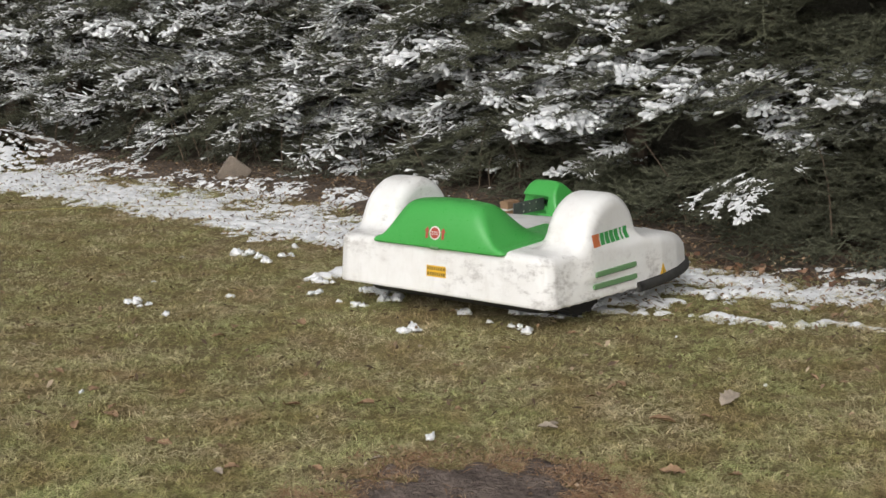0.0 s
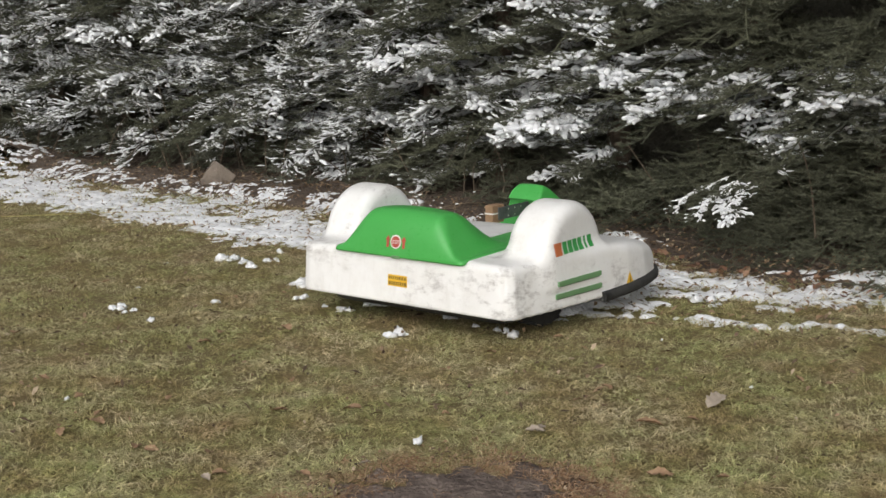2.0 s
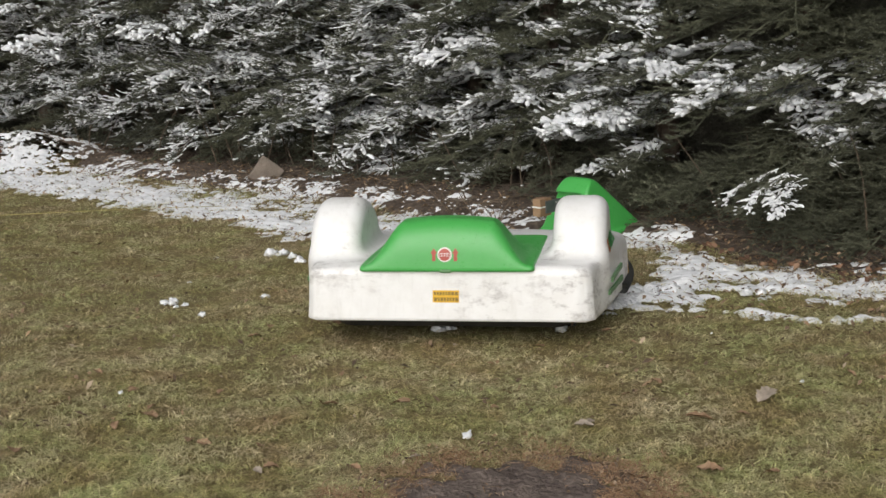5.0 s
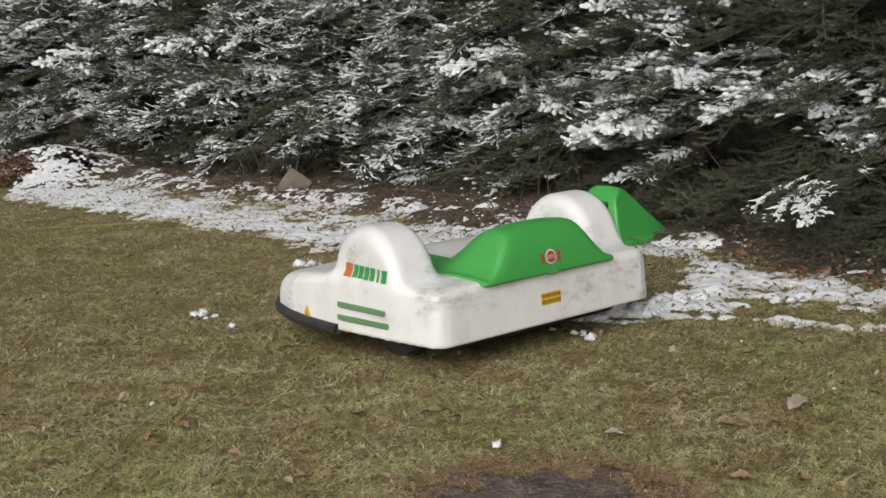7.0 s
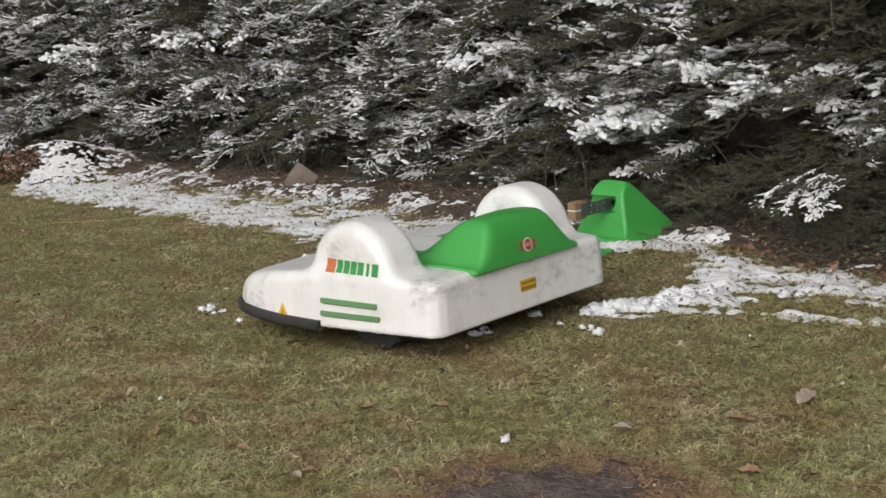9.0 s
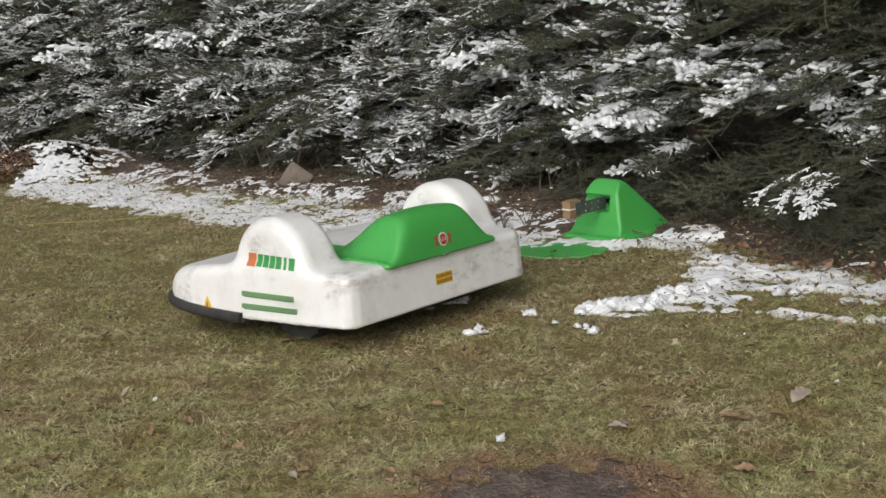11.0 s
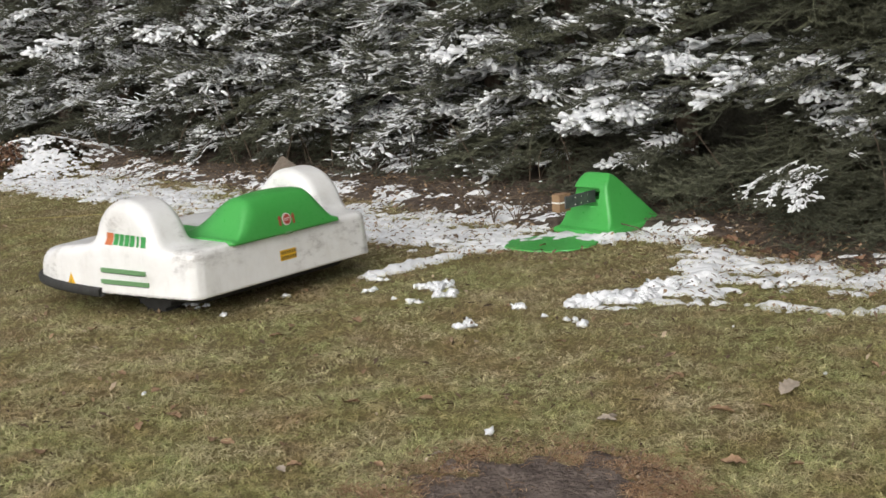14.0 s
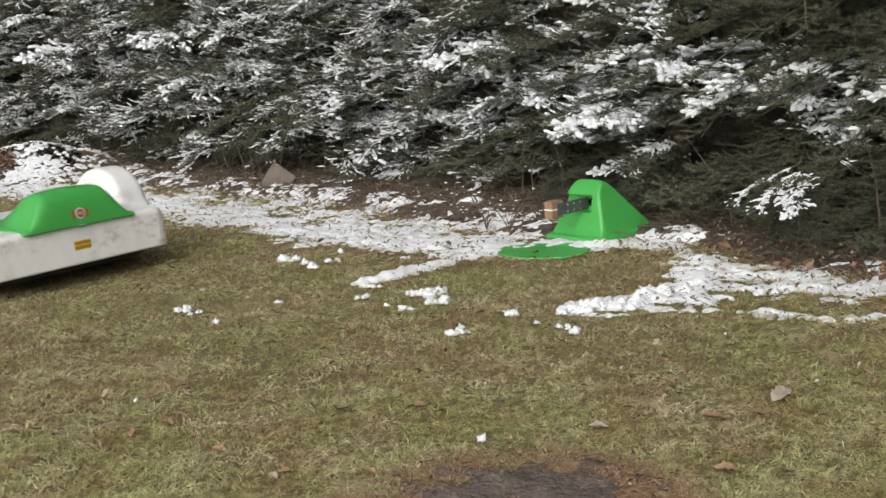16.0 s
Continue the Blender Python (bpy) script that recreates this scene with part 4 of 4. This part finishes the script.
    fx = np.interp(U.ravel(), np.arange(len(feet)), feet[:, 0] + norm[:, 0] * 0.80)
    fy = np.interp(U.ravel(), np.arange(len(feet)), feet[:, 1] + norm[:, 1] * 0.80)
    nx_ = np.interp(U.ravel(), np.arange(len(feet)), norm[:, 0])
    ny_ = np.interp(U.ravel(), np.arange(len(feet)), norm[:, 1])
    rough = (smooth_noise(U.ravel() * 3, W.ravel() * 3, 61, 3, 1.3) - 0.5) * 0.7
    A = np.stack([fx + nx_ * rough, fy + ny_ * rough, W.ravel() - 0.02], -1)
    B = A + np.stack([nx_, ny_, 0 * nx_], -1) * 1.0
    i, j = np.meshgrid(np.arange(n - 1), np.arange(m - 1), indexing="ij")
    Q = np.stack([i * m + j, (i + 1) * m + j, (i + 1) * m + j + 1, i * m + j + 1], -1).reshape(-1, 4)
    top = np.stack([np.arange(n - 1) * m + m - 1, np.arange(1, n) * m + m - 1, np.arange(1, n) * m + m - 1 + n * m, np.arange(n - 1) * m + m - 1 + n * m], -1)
    me = big_mesh("hedge_backing", np.concatenate([A, B]), np.concatenate([Q, Q[:, ::-1] + n * m, top]), HEDGE_BACKING)
    tagged(new("hedge_backing", me), "rough backing wall added inside the spruce hedge, its shade painted on", "hedge", kind="stuff")


# dull dark tone that stands for the shade deep in the hedge
HEDGE_BACKING = two_tone("painted_hedge_shade", (0.055, 0.052, 0.042), (0.120, 0.114, 0.090), 9, 0.95, spec=0.1, bumps=1.0, dist=0.06)

# ---------- small things ----------
CLUMPS = [(-0.99, 5.94, .06), (-0.91, 5.85, .045), (-0.86, 5.75, .05), (-0.77, 5.89, .05), (-0.76, 6.09, .035), (-0.55, 5.08, .045), (-0.53, 5.29, .06), (-0.33, 5.09, .06),
          (-0.26, 5.08, .075), (-0.24, 4.94, .065), (-0.35, 4.85, .045), (-0.13, 4.44, .06), (0.06, 4.71, .045), (0.31, 4.68, .085), (0.25, 4.46, .04), (0.3, 4.39, .045),
          (-1.3, 4.98, .05), (-1.24, 4.93, .045), (-1.12, 4.77, .03), (-0.91, 5.05, .035), (-0.05, 3.29, .036), (-1.17, 3.78, .016), (0.82, 4.28, .02), (-0.44, 4.92, .025),
          (0.16, 4.54, .02), (0.99, 3.7, .018), (0.45, 4.74, .10), (0.56, 4.80, .09), (0.66, 4.93, .09), (0.75, 4.95, .07), (0.53, 4.70, .07), (1.1, 4.85, .06)]


def lump(name, rng, r, flat, mat, bumps=0.35, sub=2):
    bm = bmesh.new()
    bmesh.ops.create_icosphere(bm, subdivisions=sub, radius=1)
    off = Vector((rng.random() * 50, rng.random() * 50, rng.random() * 50))
    for v in bm.verts:
        k = 1 + bumps * noise.noise(v.co * 1.6 + off) + bumps * 0.8 * noise.noise(v.co * 4.5 + off) + bumps * 0.6 * noise.noise(v.co * 11 + off)
        v.co = Vector((v.co.x * r * k, v.co.y * r * 0.75 * k, max(v.co.z, -0.25) * r * flat * k))
    return part(name, bm, mat, None, "", True)


def build_snow_lumps():
    rng = random.Random(11)
    for x, y, r in CLUMPS:
        kids = 1 if r < 0.04 else (5 if r < 0.065 else 9)
        for k in range(kids):
            rr = r * (0.42 if kids > 1 else 0.75) * rng.uniform(0.35, 1.1)
            ob = lump("snow_clump", rng, rr, rng.uniform(0.55, 0.9), SNOW, 0.60, 3 if rr > 0.02 else 2)
            ob.matrix_world = pose(x + rng.uniform(-1, 1) * r * 0.6 * (kids > 1), y + rng.uniform(-1, 1) * r * 0.5 * (kids > 1), 0.004 + rr * 0.12, 0, 0, rng.uniform(0, 360))
            tagged(ob, "small clump of thawing snow lying on the lawn", "snow clump", "snow clumps on the lawn")


LEAVES = [(-1.09, 3.44), (-0.57, 3.08), (0.54, 3.72), (-0.56, 4.56), (0.61, 3.37), (-0.84, 3.3), (0.57, 2.98), (-0.47, 3.58), (0.01, 5.7), (0.65, 5.5), (-1.01, 3.52),
          (-0.25, 3.58), (-1.32, 3.25), (1.41, 4.61), (1.37, 5.33), (-0.84, 4.39), (0.20, 4.15), (-1.6, 4.6)]
PALE_LEAVES = [(0.28, 3.33, 0.045), (0.84, 3.54, 0.075), (-0.19, 3.12, 0.025), (0.30, 3.36, 0.03), (-0.60, 3.05, 0.03)]


def leaf(rng, size, mat):
    """A curled dead leaf with a notched outline and a midrib."""
    n = 9
    V, F = [], []
    for i in range(n):
        t = i / (n - 1)
        w = 0.42 * math.sin(math.pi * min(1, t * 0.94 + 0.03)) ** 0.8 * (1.0 if i % 2 else 0.72)
        c = 0.08 * math.sin(2.4 * t + rng.random() * 0.5) + 0.07 * rng.random()
        for s, lift in ((-1, 0.30), (-0.5, 0.10), (0, 0.0), (0.5, 0.12), (1, 0.26 + 0.2 * rng.random())):
            V.append(((t - 0.5) * size * 1.25 + (rng.random() - 0.5) * size * 0.12, s * w * size * (0.75 + 0.5 * rng.random()), (lift * w + c + 0.05 * rng.random()) * size))
    for i in range(n - 1):
        for j in range(4):
            F.append((i * 5 + j, (i + 1) * 5 + j, (i + 1) * 5 + j + 1, i * 5 + j + 1))
    k = len(V)
    V += [(x, y, z - 0.0012) for x, y, z in V]
    F += [tuple(a + k for a in f[::-1]) for f in F[:]]
    return obj("dead_leaf", V, F, mat, None, "", True)


def build_leaves():
    rng = random.Random(21)
    for x, y in LEAVES:
        ob = leaf(rng, rng.uniform(0.035, 0.06), LEAF)
        ob.matrix_world = pose(x, y, 0.012, rng.uniform(-12, 12), rng.uniform(-12, 12), rng.uniform(0, 360))
        tagged(ob, "curled brown dead leaf lying on the lawn", "leaf", "dead leaves on the lawn")
    for k in range(34):
        y = rng.uniform(2.8, 6.0)
        x = rng.uniform(-0.44, 0.36) * y
        ob = leaf(rng, rng.uniform(0.018, 0.038), LEAF)
        ob.matrix_world = pose(x, y, 0.009, rng.uniform(-20, 20), rng.uniform(-20, 20), rng.uniform(0, 360))
        tagged(ob, "small brown shred of dead leaf in the grass", "leaf", "dead leaves on the lawn")
    for x, y, s in PALE_LEAVES:
        ob = leaf(rng, s, PALE_LEAF)
        ob.matrix_world = pose(x, y, 0.014, rng.uniform(-14, 14), rng.uniform(-14, 14), rng.uniform(0, 360))
        tagged(ob, "pale curled dead leaf lying on the lawn", "leaf", "dead leaves on the lawn")


def build_foot_of_hedge():
    rng = random.Random(31)
    rock = part("stone", box_bm((0.17, 0.055, 0.19), (0, 0, 0.09), 0.012), ROCK, None)
    for v in rock.data.vertices:
        v.co += Vector((noise.noise(v.co * 9), noise.noise(v.co * 9 + Vector((5, 5, 5))), noise.noise(v.co * 9 + Vector((9, 1, 4))))) * 0.022
    rock.matrix_world = pose(-1.515, 8.45, -0.01, -14, 38, 12)
    tagged(rock, "flat grey brown stone slab leaning at the hedge's foot", "stone")
    s2 = lump("stone", rng, 0.09, 0.55, ROCK, 0.3)
    s2.matrix_world = pose(-0.10, 7.25, 0.02, 0, 0, 20)
    tagged(s2, "rounded stone dusted with snow by the hedge", "stone")
    cap = lump("snow_clump", rng, 0.07, 0.30, SNOW, 0.3)
    cap.matrix_world = pose(-0.10, 7.25, 0.058, 0, 0, 20)
    tagged(cap, "thin cap of snow on a stone", "snow clump")
    # bare stems standing under the branches
    feet = FOOT
    for k in range(46):
        i = rng.randrange(2, len(feet) - 2)
        f = rng.random()
        x = feet[i][0] * (1 - f) + feet[i + 1][0] * f + rng.uniform(-0.05, 0.35)
        y = feet[i][1] * (1 - f) + feet[i + 1][1] * f + rng.uniform(-0.05, 0.35)
        h = rng.uniform(0.25, 0.7)
        dx, dy = rng.uniform(-0.25, 0.25), rng.uniform(-0.15, 0.15)
        pts = [(dx * t ** 1.5 + 0.015 * math.sin(5 * t + k), dy * t, h * t - 0.01) for t in (0, .2, .4, .6, .8, 1)]
        V, F = tube(pts, [0.006, 0.0055, 0.005, 0.004, 0.003, 0.002], 5)
        st = obj("dry_stem", V, F, TWIG, None, "", True)
        st.location = (x, y, 0.0)
        tagged(st, "thin bare dry stem rising under the hedge", "stem", "dry stems under the hedge")
    for k in range(60):
        i = rng.randrange(2, len(feet) - 2)
        f = rng.random()
        x = feet[i][0] * (1 - f) + feet[i + 1][0] * f + rng.uniform(-0.35, 0.3)
        y = feet[i][1] * (1 - f) + feet[i + 1][1] * f + rng.uniform(-0.35, 0.3)
        l = rng.uniform(0.15, 0.5)
        pts = [(l * (t - 0.5), 0.04 * math.sin(4 * t + k), 0.02 + 0.03 * math.sin(math.pi * t)) for t in (0, .25, .5, .75, 1)]
        V, F = tube(pts, [0.005, 0.005, 0.004, 0.003, 0.002], 5)
        st = obj("fallen_twig", V, F, TWIG, None, "", True)
        st.matrix_world = pose(x, y, 0.0, 0, 0, rng.uniform(0, 360))
        tagged(st, "fallen bare twig on the needle litter", "twig", "fallen twigs")
    # frosted weeds beside the charging station
    for wx, wy in ((-0.02, 6.55), (0.10, 6.40), (-0.15, 6.75)):
        weed = tagged(new("weed"), "withered weed with snow on its stalks by the hedge", "weed", "withered weeds")
        weed.location = (wx, wy, 0.0)
        for k in range(7):
            h, az = rng.uniform(0.10, 0.24), rng.uniform(0, 6.28)
            r = rng.uniform(0.3, 0.8) * h
            pts = [(r * math.cos(az) * t ** 1.6, r * math.sin(az) * t ** 1.6, h * t) for t in (0, .25, .5, .75, 1)]
            V, F = tube(pts, [0.003, 0.003, 0.0025, 0.002, 0.0015], 5)
            stalk = obj("stalk", V, F, TWIG, weed, "", True)
            for j in (2, 3, 4):
                if rng.random() < 0.7:
                    c = lump("snow", rng, rng.uniform(0.004, 0.009), 0.6, SNOW, 0.4)
                    c.parent = stalk
                    c.location = pts[j]
    pts = [(-2.92, 7.26, 0.03), (-2.47, 7.27, 0.035), (-2.07, 7.35, 0.03), (-1.56, 7.4, 0.02)]
    V, F = tube(pts, [0.0018] * 4, 6)
    tagged(obj("cord", V, F, CORD, None, "", True), "thin yellow cord lying along the lawn", "cord")


# ---------- what moves ----------
MOWER_ROWS = [
    (0, pose(0.285, 5.018, 0, 0, 0, -37.15)),
    (0.5, pose(0.336, 5.077, 0, 0, 0, -37.62)),
    (1, pose(0.301, 5.028, 0, 0, 0, -37.99)),
    (1.5, pose(0.258, 4.986, 0, 0, 0, -38.50)),
    (2, pose(0.202, 4.934, 0, 0, 0, -38.37)),
    (2.5, pose(0.119, 4.803, 0, 0, 0, -37.92)),
    (3, pose(0.058, 4.766, 0, 0, 0, -38.27)),
    (3.5, pose(0.030, 4.748, 0, 0, 0, -35.67)),
    (4, pose(0.015, 4.729, 0, 0, 0, -28.79)),
    (6.5, pose(-0.154, 4.690, 0, 0, 0, 27.36)),
    (7, pose(-0.188, 4.673, 0, 0, 0, 39.88)),
    (7.5, pose(-0.217, 4.639, 0, 0, 0, 52.27)),
    (8, pose(-0.233, 4.650, 0, 0, 0, 51.96)),
    (8.5, pose(-0.291, 4.688, 0, 0, 0, 51.49)),
    (9, pose(-0.368, 4.740, 0, 0, 0, 51.25)),
    (11.5, pose(-0.758, 4.971, 0, 0, 0, 51.12)),
    (12, pose(-0.860, 5.063, 0, 0, 0, 52.09)),
    (12.5, pose(-0.939, 5.123, 0, 0, 0, 52.12)),
    (13, pose(-1.030, 5.187, 0, 0, 0, 52.23)),
    (13.5, pose(-1.143, 5.259, 0, 0, 0, 52.55)),
    (14, pose(-1.300, 5.338, 0, 0, 0, 52.96)),
    (14.5, pose(-1.496, 5.433, 0, 0, 0, 53.12)),
    (15, pose(-1.730, 5.562, 0, 0, 0, 53.63)),
    (15.5, pose(-2.023, 5.751, 0, 0, 0, 53.68)),
    (16, pose(-2.332, 5.923, 0, 0, 0, 53.74)),
]


def motions(mower):
    walk(mower, MOWER_ROWS)
    for wheel, side in zip(WHEELS, (-1, 1)):
        rows, turned, home = [], 0.0, wheel.location.copy()
        steps = [i * 0.25 for i in range(65)]
        at = lambda t: [float(np.interp(t, [r[0] for r in MOWER_ROWS], [f(r[1]) for r in MOWER_ROWS])) for f in (
            lambda m: m.translation.x, lambda m: m.translation.y, lambda m: m.to_euler().z)]
        last = at(0)
        for t in steps:
            now = at(t)
            yaw = now[2]
            ahead = -(now[0] - last[0]) * math.sin(yaw) + (now[1] - last[1]) * math.cos(yaw)
            turned -= (ahead + side * 0.38 * (now[2] - last[2])) / 0.15
            last = now
            rows.append((t, Matrix.Translation(home) @ Matrix.Rotation(turned, 4, "X")))
        walk(wheel, rows)


build_ground()
build_sheets()
build_grass()
build_dead_grass()
build_debris()
build_fallen_leaves()
the_mower = build_mower()
build_dock()
build_hedge()
build_snow_lumps()
build_leaves()
build_foot_of_hedge()
motions(the_mower)
